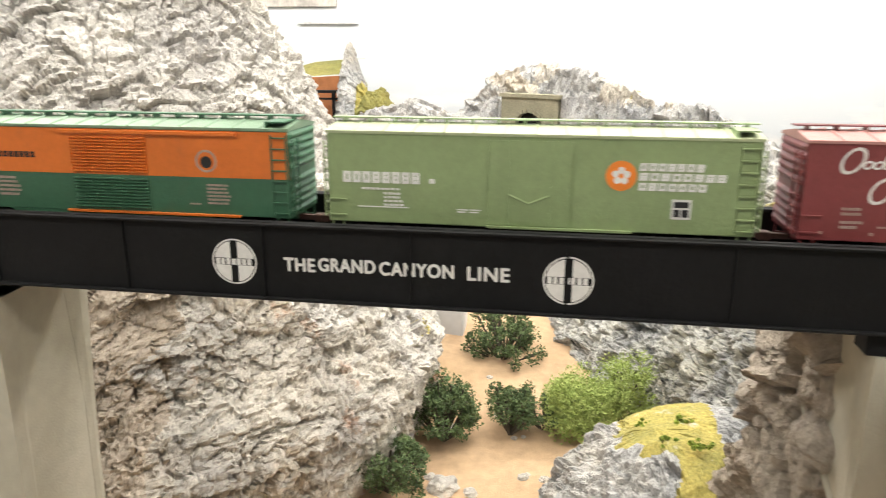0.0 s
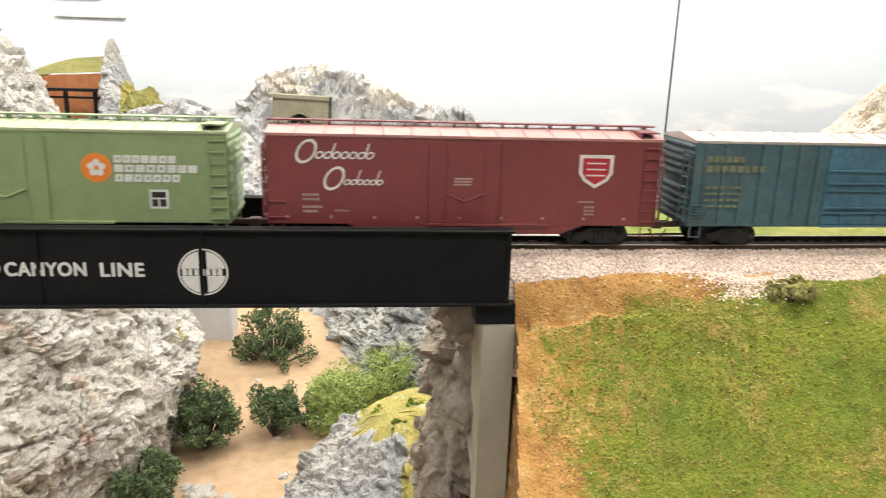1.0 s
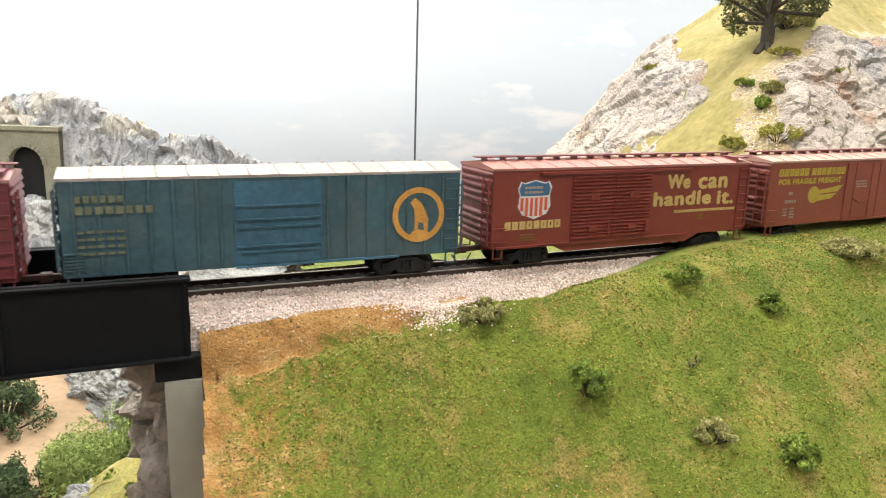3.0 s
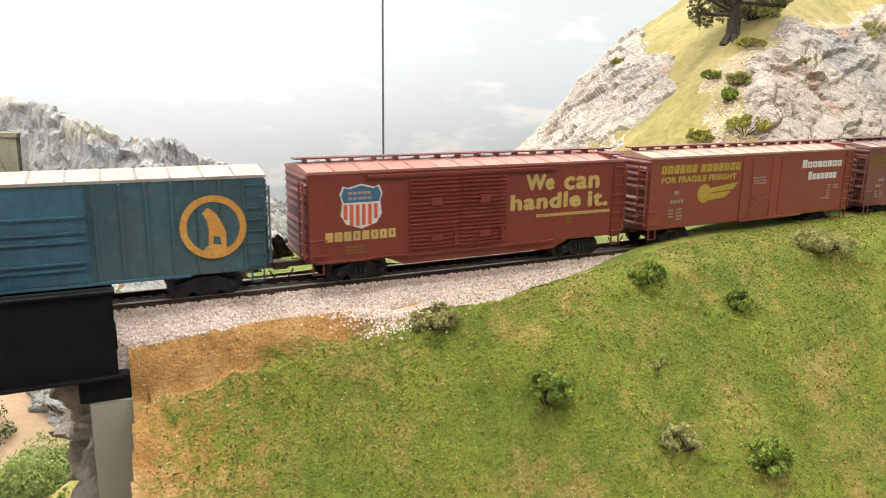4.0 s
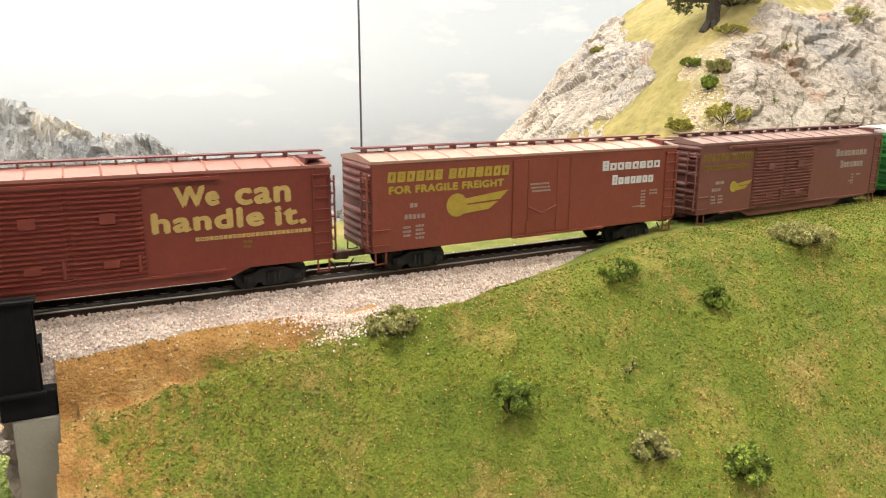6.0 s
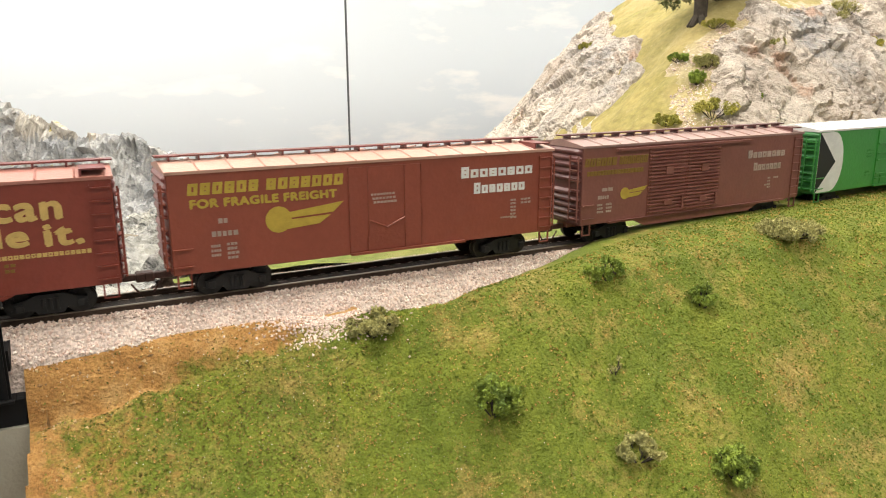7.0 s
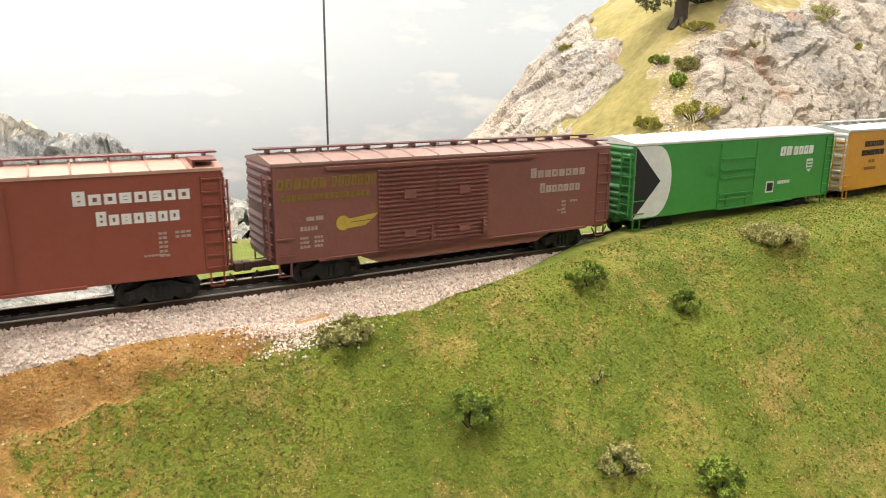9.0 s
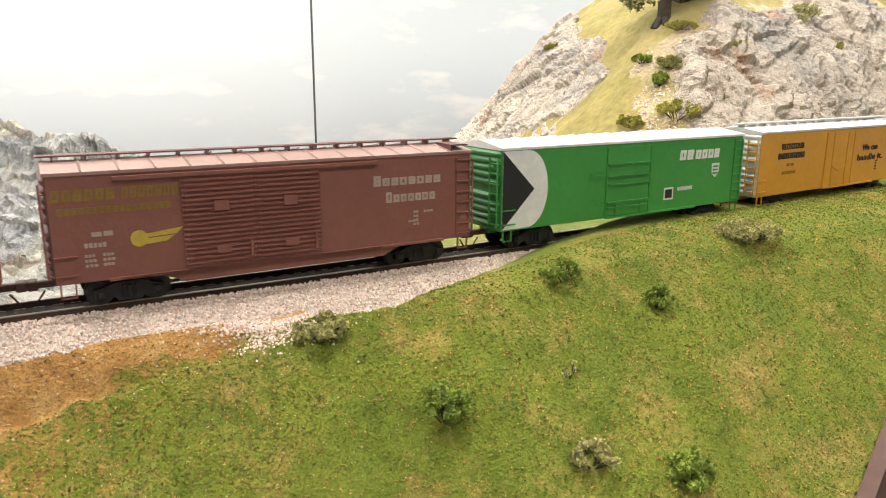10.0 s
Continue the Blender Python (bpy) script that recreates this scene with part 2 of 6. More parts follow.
def sky_mat():
    """Painted sky: pale blue with soft brushed clouds."""
    m = bpy.data.materials.new("painted_sky")
    m.use_nodes = True
    N, L = m.node_tree.nodes, m.node_tree.links
    b = N["Principled BSDF"]
    b.inputs["Roughness"].default_value = 0.95
    tc = N.new("ShaderNodeTexCoord")
    mp = N.new("ShaderNodeMapping")
    mp.inputs["Scale"].default_value = (1.3, 1.3, 4.2)
    L.new(tc.outputs["Object"], mp.inputs[0])
    n = N.new("ShaderNodeTexNoise")
    n.inputs["Scale"].default_value = 2.3
    n.inputs["Detail"].default_value = 5
    n.inputs["Roughness"].default_value = 0.55
    L.new(mp.outputs[0], n.inputs["Vector"])
    r = N.new("ShaderNodeValToRGB")
    r.color_ramp.elements[0].position, r.color_ramp.elements[1].position = 0.56, 0.70
    r.color_ramp.elements[0].color = (0.70, 0.745, 0.78, 1)
    r.color_ramp.elements[1].color = (0.87, 0.87, 0.86, 1)
    L.new(n.outputs[0], r.inputs[0])
    L.new(r.outputs[0], b.inputs["Base Color"])
    return m


SKY = sky_mat()


# ---- mesh helpers ----
def mesh_of(bm, material, smooth=False, recalc=True):
    if recalc:
        bmesh.ops.recalc_face_normals(bm, faces=bm.faces)
    me = bpy.data.meshes.new("mesh")
    bm.to_mesh(me)
    bm.free()
    for m in material if isinstance(material, (list, tuple)) else (material,):
        me.materials.append(m)
    if smooth:
        me.polygons.foreach_set("use_smooth", [True] * len(me.polygons))
    return me


def part(name, bm, material, parent=None, label="", smooth=False):
    ob = new(name, mesh_of(bm, material, smooth))
    ob.parent = parent
    if label:
        tagged(ob, label)
    return ob


def box(bm, x0, x1, y0, y1, z0, z1, bevel=0.0):
    r = bmesh.ops.create_cube(bm, size=1.0)
    vs = r["verts"]
    for v in vs:
        v.co = Vector((x0 + (v.co.x + 0.5) * (x1 - x0), y0 + (v.co.y + 0.5) * (y1 - y0), z0 + (v.co.z + 0.5) * (z1 - z0)))
    if bevel:
        es = list({e for v in vs for e in v.link_edges})
        bmesh.ops.bevel(bm, geom=es, offset=bevel, segments=1, affect="EDGES")
    return bm


def prism(bm, pts, y0, y1):
    """A shape given in (x, z), thick from y0 to y1."""
    a = [bm.verts.new((x, y0, z)) for x, z in pts]
    b = [bm.verts.new((x, y1, z)) for x, z in pts]
    n = len(pts)
    bm.faces.new(a)
    bm.faces.new(b[::-1])
    for i in range(n):
        bm.faces.new((a[i], b[i], b[(i + 1) % n], a[(i + 1) % n]))
    return bm


def ring(bm, cx, cz, r0, r1, y0, y1, n=40, squash=1.0):
    loops = []
    for y in (y0, y1):
        for r in (r0, r1):
            loops.append([bm.verts.new((cx + r * math.cos(2 * math.pi * i / n), y, cz + squash * r * math.sin(2 * math.pi * i / n))) for i in range(n)])
    a, b, c, d = loops
    for i in range(n):
        j = (i + 1) % n
        for p, q in ((a, b), (b, d), (d, c), (c, a)):
            bm.faces.new((p[i], p[j], q[j], q[i]))
    return bm


def disc_pts(cx, cz, r, n=36, squash=1.0):
    return [(cx + r * math.cos(2 * math.pi * i / n), cz + squash * r * math.sin(2 * math.pi * i / n)) for i in range(n)]


def rod(bm, p, q, r, n=8):
    p, q = Vector(p), Vector(q)
    m = Matrix.Translation((p + q) / 2) @ (q - p).to_track_quat("Z", "Y").to_matrix().to_4x4()
    bmesh.ops.create_cone(bm, cap_ends=True, segments=n, radius1=r, radius2=r, depth=(q - p).length, matrix=m)
    return bm


def fractal(p, octaves=5):
    return noise.fractal(p, 1.0, 2.0, octaves)


def crag(p, size):
    """Relief of broken, layered rock, about -1 to 1: tilted slabs with sharp steps plus finer breaks."""
    q = p / size
    w = noise.turbulence_vector(q * 0.6, 2, False) * 0.35
    q = Vector((q.x * 0.85 + q.z * 0.55, q.y * 0.9, q.z * 1.25 - q.x * 0.75)) + w
    st = q.z * 1.5 + 0.9 * fractal(q * 0.5, 3)
    saw = st - math.floor(st)
    saw = saw / 0.8 if saw < 0.8 else (1 - saw) / 0.2
    d, _ = noise.voronoi(q)
    d2, _ = noise.voronoi(q * 2.1 + Vector((3, 5, 1)))
    d3, _ = noise.voronoi(q * 4.7 + Vector((7, 2, 4)))
    return 0.42 * (saw - 0.5) + (d[1] - d[0]) * 0.55 - 0.17 + 0.54 * ((d2[1] - d2[0]) - 0.3) + 0.36 * ((d3[1] - d3[0]) - 0.3) + 0.4 * fractal(q * 0.4, 3)


def sheet(name, f, nu, nv, amp, size, material, choose=None, smooth=False):
    """A surface from f(u, v), u and v from 0 to 1, pushed out along its normals by rock relief."""
    P = [[Vector(f(i / nu, j / nv)) for j in range(nv + 1)] for i in range(nu + 1)]
    bm = bmesh.new()
    V = []
    for i in range(nu + 1):
        row = []
        for j in range(nv + 1):
            du = P[min(nu, i + 1)][j] - P[max(0, i - 1)][j]
            dv = P[i][min(nv, j + 1)] - P[i][max(0, j - 1)]
            n = du.cross(dv)
            n = n.normalized() if n.length > 1e-12 else Vector((0, 0, 1))
            row.append(bm.verts.new(P[i][j] + n * amp * crag(P[i][j], size)))
        V.append(row)
    for i in range(nu):
        for j in range(nv):
            fc = bm.faces.new((V[i][j], V[i + 1][j], V[i + 1][j + 1], V[i][j + 1]))
            if choose:
                fc.normal_update()
                fc.material_index = choose(fc.calc_center_median(), fc)
    me = mesh_of(bm, material, smooth, recalc=False)
    return new(name, me)


def lattice(i, j, k, seed):
    """A fixed random number from 0 to 1 for each cell of a grid."""
    h = (i.astype(np.int64) * 374761393 + j.astype(np.int64) * 668265263 + k.astype(np.int64) * 2147483647 + seed * 1274126177) & 0xFFFFFFFF
    h = ((h ^ (h >> 13)) * 1274126177) & 0xFFFFFFFF
    h = ((h ^ (h >> 16)) * 2246822519) & 0xFFFFFFFF
    return ((h ^ (h >> 15)) & 0xFFFFFF) / float(0x1000000)


def soft_noise(p, seed=0):
    c = np.floor(p)
    w = p - c
    w = w * w * (3 - 2 * w)
    x, y, z = c[:, 0], c[:, 1], c[:, 2]
    total = 0
    for a in (0, 1):
        for b in (0, 1):
            for d in (0, 1):
                total = total + lattice(x + a, y + b, z + d, seed) * (w[:, 0] if a else 1 - w[:, 0]) * (w[:, 1] if b else 1 - w[:, 1]) * (w[:, 2] if d else 1 - w[:, 2])
    return total * 2 - 1


def many_noise(p, octaves=4, seed=0, gain=0.5):
    total, amp = 0, 1.0
    for k in range(octaves):
        total = total + amp * soft_noise(p * 2.03 ** k + 17.3 * k, seed + k)
        amp *= gain
    return total


def blocks(p, seed=0):
    """Broken blocks: for each point its block's random height, the tilt within it, and how near its border lies."""
    c = np.floor(p)
    best = np.full(len(p), 9.0)
    second = np.full(len(p), 9.0)
    height, lean = np.zeros(len(p)), np.zeros(len(p))
    for a in (-1, 0, 1):
        for b in (-1, 0, 1):
            for d in (-1, 0, 1):
                x, y, z = c[:, 0] + a, c[:, 1] + b, c[:, 2] + d
                ex = x + lattice(x, y, z, seed) - p[:, 0]
                ey = y + lattice(x, y, z, seed + 1) - p[:, 1]
                ez = z + lattice(x, y, z, seed + 2) - p[:, 2]
                r = np.sqrt(ex * ex + ey * ey + ez * ez)
                near = r < best
                second = np.where(near, best, np.minimum(second, r))
                height = np.where(near, lattice(x, y, z, seed + 3), height)
                lean = np.where(near, 1.6 * (ex * (lattice(x, y, z, seed + 4) - 0.5) + ey * (lattice(x, y, z, seed + 5) - 0.5) + ez * (lattice(x, y, z, seed + 6) - 0.35)), lean)
                best = np.where(near, r, best)
    return height - 0.5, lean, np.minimum(1, (second - best) / 0.22)


def broken_rock(p, size, dip):
    """Relief of bedded, broken rock, about -1 to 1; dip: the tilt of the beds in degrees."""
    turn = np.array(Euler((radians(12), radians(dip), radians(10))).to_matrix())
    q = p @ turn.T / size
    q = q + 0.45 * np.stack([many_noise(q * 0.45, 3, s) for s in (11, 23, 37)], 1)
    q = q * (0.72, 0.9, 1.35)
    h1, l1, e1 = blocks(q, 3)
    h2, l2, e2 = blocks(q * 2.7 + 5.1, 9)
    return 0.70 * h1 + 0.75 * l1 + 0.22 * (e1 - 0.7) + 0.34 * h2 + 0.36 * l2 + 0.13 * (e2 - 0.7) + 0.13 * many_noise(q * 6, 3, 5) + 0.55 * many_noise(q * 0.3, 3, 7)


def rock_sheet(name, f, nu, nv, amp, size, dip, material, choose=None, fade=None):
    """A rock surface from f(u, v), pushed out along its normals by broken rock relief."""
    P = np.array([[f(i / nu, j / nv) for j in range(nv + 1)] for i in range(nu + 1)], float)
    n = np.cross(np.gradient(P, axis=0), np.gradient(P, axis=1))
    n /= np.maximum(1e-12, np.linalg.norm(n, axis=2, keepdims=True))
    flat = P.reshape(-1, 3)
    relief = amp * broken_rock(flat, size, dip)
    if fade:
        relief = relief * np.array([fade(x, y) for x, y, z in flat])
    V = flat + n.reshape(-1, 3) * relief[:, None]
    k = nv + 1
    a = (np.arange(nu)[:, None] * k + np.arange(nv)[None, :]).reshape(-1)
    F = np.stack([a, a + k, a + k + 1, a + 1], 1)
    me = bpy.data.meshes.new("mesh")
    me.vertices.add(len(V))
    me.vertices.foreach_set("co", V.reshape(-1))
    me.loops.add(F.size)
    me.loops.foreach_set("vertex_index", F.reshape(-1).astype(np.int32))
    me.polygons.add(len(F))
    me.polygons.foreach_set("loop_start", np.arange(0, F.size, 4, dtype=np.int32))
    me.update(calc_edges=True)
    for m in material if isinstance(material, (list, tuple)) else (material,):
        me.materials.append(m)
    if choose:
        up = np.cross(V[F[:, 1]] - V[F[:, 0]], V[F[:, 3]] - V[F[:, 0]])
        up = np.abs(up[:, 2]) / np.maximum(1e-12, np.linalg.norm(up, axis=1))
        me.polygons.foreach_set("material_index", np.asarray(choose(V[F].mean(axis=1), up), np.int32))
    me.polygons.foreach_set("use_smooth", [False] * len(F))
    me.update()
    return new(name, me)


def field(name, f, x0, x1, y0, y1, nx, ny, material, choose=None, smooth=True, keep=None, bare=None):
    """A ground sheet z = f(x, y)."""
    xs = [x0 + (x1 - x0) * i / nx for i in range(nx + 1)]
    ys = [y0 + (y1 - y0) * j / ny for j in range(ny + 1)]
    verts = [(x, y, f(x, y)) for x in xs for y in ys]
    faces, idx = [], []
    k = ny + 1
    for i in range(nx):
        for j in range(ny):
            cx, cy = (xs[i] + xs[i + 1]) / 2, (ys[j] + ys[j + 1]) / 2
            if keep and not keep(cx, cy):
                continue
            faces.append((i * k + j, (i + 1) * k + j, (i + 1) * k + j + 1, i * k + j + 1))
            idx.append(choose(cx, cy) if choose else 0)
    me = bpy.data.meshes.new("mesh")
    me.from_pydata(verts, [], faces)
    for m in material if isinstance(material, (list, tuple)) else (material,):
        me.materials.append(m)
    me.polygons.foreach_set("material_index", idx)
    if bare:
        me.attributes.new("bare", "FLOAT", "POINT").data.foreach_set("value", [bare(x, y) for x in xs for y in ys])
    me.polygons.foreach_set("use_smooth", [smooth] * len(faces))
    me.update()
    return new(name, me)


def structure(ob, label=""):
    return tagged(ob, label, kind="structure")


# ---- the room ----
def room():
    for name, dims, m in (("room_floor", (-4, 4, -4, 3.4, -0.1, 0), FLOOR_TILE), ("ceiling", (-4, 4, -4, 3.4, 2.6, 2.7), CEILING_PAINT),
                          ("wall_south", (-4, 4, -4.1, -4, 0, 2.6), WHITE_WALL), ("wall_north", (-4, 4, 3.4, 3.5, 0, 2.6), WHITE_WALL),
                          ("wall_west", (-4.1, -4, -4, 3.4, 0, 2.6), WHITE_WALL), ("wall_east", (4, 4.1, -4, 3.4, 0, 2.6), WHITE_WALL)):
        structure(part(name, box(bmesh.new(), *dims), m))
    # the painted backdrop: a thin curved board, standing behind the layout
    bm = bmesh.new()
    path = [(-3.2, 2.85), (-1.5, 2.85)] + [(-1.5 + 0.2 * i, 2.85) for i in range(1, 16)] + [(1.6 + 1.3 * math.sin(a), 1.55 + 1.3 * math.cos(a)) for a in [math.pi / 2 * i / 14 for i in range(1, 15)]] + [(2.9, -0.6)]
    lo = [bm.verts.new((x, y, 0.0)) for x, y in path]
    hi = [bm.verts.new((x, y, 2.45)) for x, y in path]
    for i in range(len(path) - 1):
        bm.faces.new((lo[i], lo[i + 1], hi[i + 1], hi[i]))
    bd = new("backdrop", mesh_of(bm, SKY, True))
    so = bd.modifiers.new("thick", "SOLIDIFY")
    so.thickness, so.offset = 0.01, 1
    structure(bd, "pale blue painted sky backdrop with faint white clouds")


def ceiling_lights():
    first = None
    for x, y, power in LAMPS:
        e = new("ceiling_light")
        part("frame", box(box(box(box(bmesh.new(), -0.62, 0.62, -0.17, -0.15, 0, 0.06), -0.62, 0.62, 0.15, 0.17, 0, 0.06), -0.62, -0.60, -0.15, 0.15, 0, 0.06), 0.60, 0.62, -0.15, 0.15, 0, 0.06), METAL_WHITE, e)
        part("diffuser", box(bmesh.new(), -0.6, 0.6, -0.15, 0.15, 0.03, 0.04), GLOW, e)
        e.location = (x, y, 2.54)
        tagged(e, "unseen white fluorescent ceiling fixture with a frosted diffuser, added as a light source", "ceiling light", "ceiling lights")
        lamp = bpy.data.lights.new("tube_light", "AREA")
        lamp.shape, lamp.size, lamp.size_y, lamp.energy, lamp.color = "RECTANGLE", 1.2, 0.3, power, (1.0, 0.955, 0.88)
        ob = new("tube_light", lamp)
        ob.location = (x, y, 2.53)


room()
ceiling_lights()

# ---- terrain ----
CREST = [(0.13, 1.1535), (0.157, 1.1565), (0.195, 1.1630), (0.227, 1.1660), (0.25, 1.1690), (0.27, 1.1745), (0.30, 1.184), (0.33, 1.1925), (0.37, 1.197), (0.45, 1.202), (0.60, 1.205), (0.9, 1.208)]
TOE = [(0.13, 0.3055), (0.22, 0.305), (0.26, 0.296), (0.30, 0.285), (0.36, 0.290), (0.42, 0.303), (0.50, 0.318), (0.62, 0.335), (0.9, 0.39)]


def bank(x, y):
    """The grassy bank before the track; above its toe it meets the ballast."""
    toe = lerp_table(TOE, x)
    z = lerp_table(CREST, x) - 0.92 * (0.285 - min(y, toe))
    z += 0.0035 * fractal(Vector((x * 22, y * 22, 0)), 4) + 0.0010 * fractal(Vector((x * 150, y * 150, 3)), 3)
    ledge = min(1, max(0, (0.268 - x) / 0.03))
    yl = 0.2945 + 0.0015 * fractal(Vector((x * 70, 1, 0)), 3)
    if ledge and y > yl:
        zl = lerp_table(CREST, x) - 0.92 * (0.285 - yl)
        k = min(1, (y - yl) / 0.0085)
        lump = fractal(Vector((x * 55, y * 160, 5)), 4)
        zt = 1.1788 + 0.0035 * min(1, max(0, (x - 0.145) / 0.05))
        z += ledge * (zl + (zt - zl) * k ** 0.7 + 0.0022 * lump * math.sin(math.pi * k) - z)
    if ledge:
        z -= ledge * 0.0032 * math.exp(-((y - yl + 0.0012) / 0.0024) ** 2)
    if y > toe and not ledge:
        z -= (y - toe) * 0.9
    if y > 0.306 and ledge:
        z -= (y - 0.306) * 0.9
    top = RAIL - 0.0005 + 0.006 * min(1, max(0, (x - 0.34) / 0.1))
    if z > top - 0.008:
        z = top - 0.008 * math.exp(-(z - top + 0.008) / 0.008)
    return z


def fascia_y(x):
    return 0.183 + 0.385 * (x - 0.475)


def turf_ground():
    for name, x0, x1, nx, ny in (("ground", 0.134, 0.302, 158, 400), ("ground_east", 0.302, 1.0, 240, 150)):
        ob = field(name, bank, x0, x1, 0.0, 0.42, nx, ny, TURF_BANK, keep=lambda x, y: y > fascia_y(x) and (x > 0.1425 or x > 0.1425 - 0.14 * (0.288 - y)), bare=bareness)
        structure(ob, "steep grassy bank of green turf with bare brown soil at its end")


def bareness(x, y):
    """1 on bare soil, 0 on full turf, between them where the turf thins out."""
    n = 0.020 * fractal(Vector((x * 30, y * 30, 7)), 4)
    side = (0.163 + max(0.0, 0.28 - y) * 0.05 - x - n) / 0.050 + 0.5
    ledge = (y + 0.35 * n - 0.2945) / 0.005 + 0.5 if x < 0.268 else 0.0
    thin = 0.42 * max(0.0, min(1.0, (0.225 - x) / 0.06)) * max(0.0, min(1.0, (y - 0.262) / 0.02))
    return max(0.0, min(1.0, max(side, ledge, thin)))


def soil_here(x, y):
    return bareness(x, y) + 0.35 * noise.cell(Vector((x * 900 + 0.5, y * 900 + 0.5, 0.5))) > 0.55


def soil_face():
    """The bare cut end of the bank beside the bridge."""
    def f(u, v):
        y = 0.02 + 0.36 * u
        zt = bank(0.143, y) if y < 0.312 else 1.186
        z = zt + (FLOOR_Z - zt) * v
        return (0.143 - 0.02 * v + 0.004 * math.sin(u * 19), y, z)
    structure(sheet("soil_bank_end", f, 60, 80, 0.005, 0.02, SOIL, smooth=True), "bare ochre soil cut face below the track")


def ballast_z(x, o):
    z = RAIL - (0.0036 if abs(o) < 0.0080 else 0.0021 if abs(o) > 0.0108 else 0.0030) - max(0, abs(o) - 0.0165) * 0.95
    if x < 0.275:
        z -= max(0, -o - 0.0262) * 5.0 * min(1, (0.275 - x) / 0.02)
    return z


def ballast_bed():
    def f(u, v):
        s = 0.135 + 1.2 * u
        x, y, a = track(s)
        o = -0.034 + 0.068 * v
        z = ballast_z(x, o) + 0.0006 * fractal(Vector((x * 300, o * 300, 1)), 3)
        return (x - o * math.sin(a), y + o * math.cos(a), z)
    P = sheet("ballast_bed", f, 500, 26, 0.0003, 0.004, BALLAST, smooth=True)
    structure(P, "pinkish grey crushed stone ballast under the track")


def scatter(name, count, place, shape, material, rng, label, parent=None, spin=True):
    """Many small pieces in one mesh, each a turned and scaled copy of a small shape."""
    base, tris = np.array(shape[0], float), np.array(shape[1])
    V, F = [], []
    k = 0
    while k < count:
        got = place(rng)
        if got is None:
            continue
        (x, y, z), s, flat = got
        a, b, c = rng.random(3) * 6.283
        R = np.array(Euler((a if spin else 0, b if spin else 0, c)).to_matrix())
        V.append((base * rng.uniform(0.65, 1.35, (1, 3)) * s) @ R.T * (1, 1, flat) + (x, y, z))
        F.append(tris + k * len(base))
        k += 1
    V, F = np.concatenate(V), np.concatenate(F)
    me = bpy.data.meshes.new("mesh")
    me.from_pydata(V.tolist(), [], F.tolist())
    me.materials.append(material)
    ob = new(name, me)
    ob.parent = parent
    tagged(ob, label, kind="stuff")
    return ob


OCTA = ([(1, 0, 0), (-1, 0, 0), (0, 1, 0), (0, -1, 0), (0, 0, 1), (0, 0, -1)], [(0, 2, 4), (2, 1, 4), (1, 3, 4), (3, 0, 4), (2, 0, 5), (1, 2, 5), (3, 1, 5), (0, 3, 5)])
TUFT = ([(0.5, 0, 0), (-0.5, 0, 0), (0.3, 0.5, 1.25), (0, 0.5, 0), (0, -0.5, 0), (-0.5, 0.1, 1.1), (0.35, -0.4, 0), (-0.3, 0.4, 0), (0.1, -0.6, 0.8)], [(0, 1, 2), (3, 4, 5), (6, 7, 8)])


def island_mat(name, colors, rough=0.95):
    """Each small piece takes one of several colours."""
    m = bpy.data.materials.new(name)
    m.use_nodes = True
    N, L = m.node_tree.nodes, m.node_tree.links
    g = N.new("ShaderNodeNewGeometry")
    r = N.new("ShaderNodeValToRGB")
    r.color_ramp.interpolation = "CONSTANT"
    for i, c in enumerate(colors):
        e = r.color_ramp.elements[i] if i < 2 else r.color_ramp.elements.new(0.5)
        e.position, e.color = i / len(colors), (*c, 1)
    L.new(g.outputs["Random Per Island"], r.inputs[0])
    L.new(r.outputs[0], N["Principled BSDF"].inputs["Base Color"])
    N["Principled BSDF"].inputs["Roughness"].default_value = rough
    return m


STONES = island_mat("ballast_stones", [(0.78, 0.66, 0.57), (0.64, 0.51, 0.43), (0.84, 0.76, 0.68), (0.45, 0.36, 0.31), (0.74, 0.58, 0.49), (0.80, 0.70, 0.61), (0.58, 0.42, 0.34), (0.26, 0.22, 0.20)])
BLADES = island_mat("turf_fibres", [(0.160, 0.212, 0.017), (0.118, 0.162, 0.011), (0.225, 0.275, 0.025), (0.104, 0.146, 0.010), (0.295, 0.272, 0.037), (0.145, 0.192, 0.014), (0.195, 0.240, 0.020)])
OLIVE = island_mat("olive_fibres", [(0.135, 0.125, 0.020), (0.19, 0.150, 0.032), (0.10, 0.105, 0.014), (0.26, 0.17, 0.05), (0.150, 0.155, 0.018)])
STRAW = island_mat("straw_fibres", [(0.56, 0.34, 0.10), (0.48, 0.29, 0.08), (0.62, 0.43, 0.15), (0.40, 0.26, 0.06)])
PALE = island_mat("pale_grit", [(0.66, 0.60, 0.50), (0.55, 0.50, 0.40), (0.72, 0.69, 0.62)])
CLODS = island_mat("soil_clods", [(0.44, 0.26, 0.10), (0.32, 0.18, 0.07), (0.54, 0.37, 0.18), (0.22, 0.13, 0.055)])


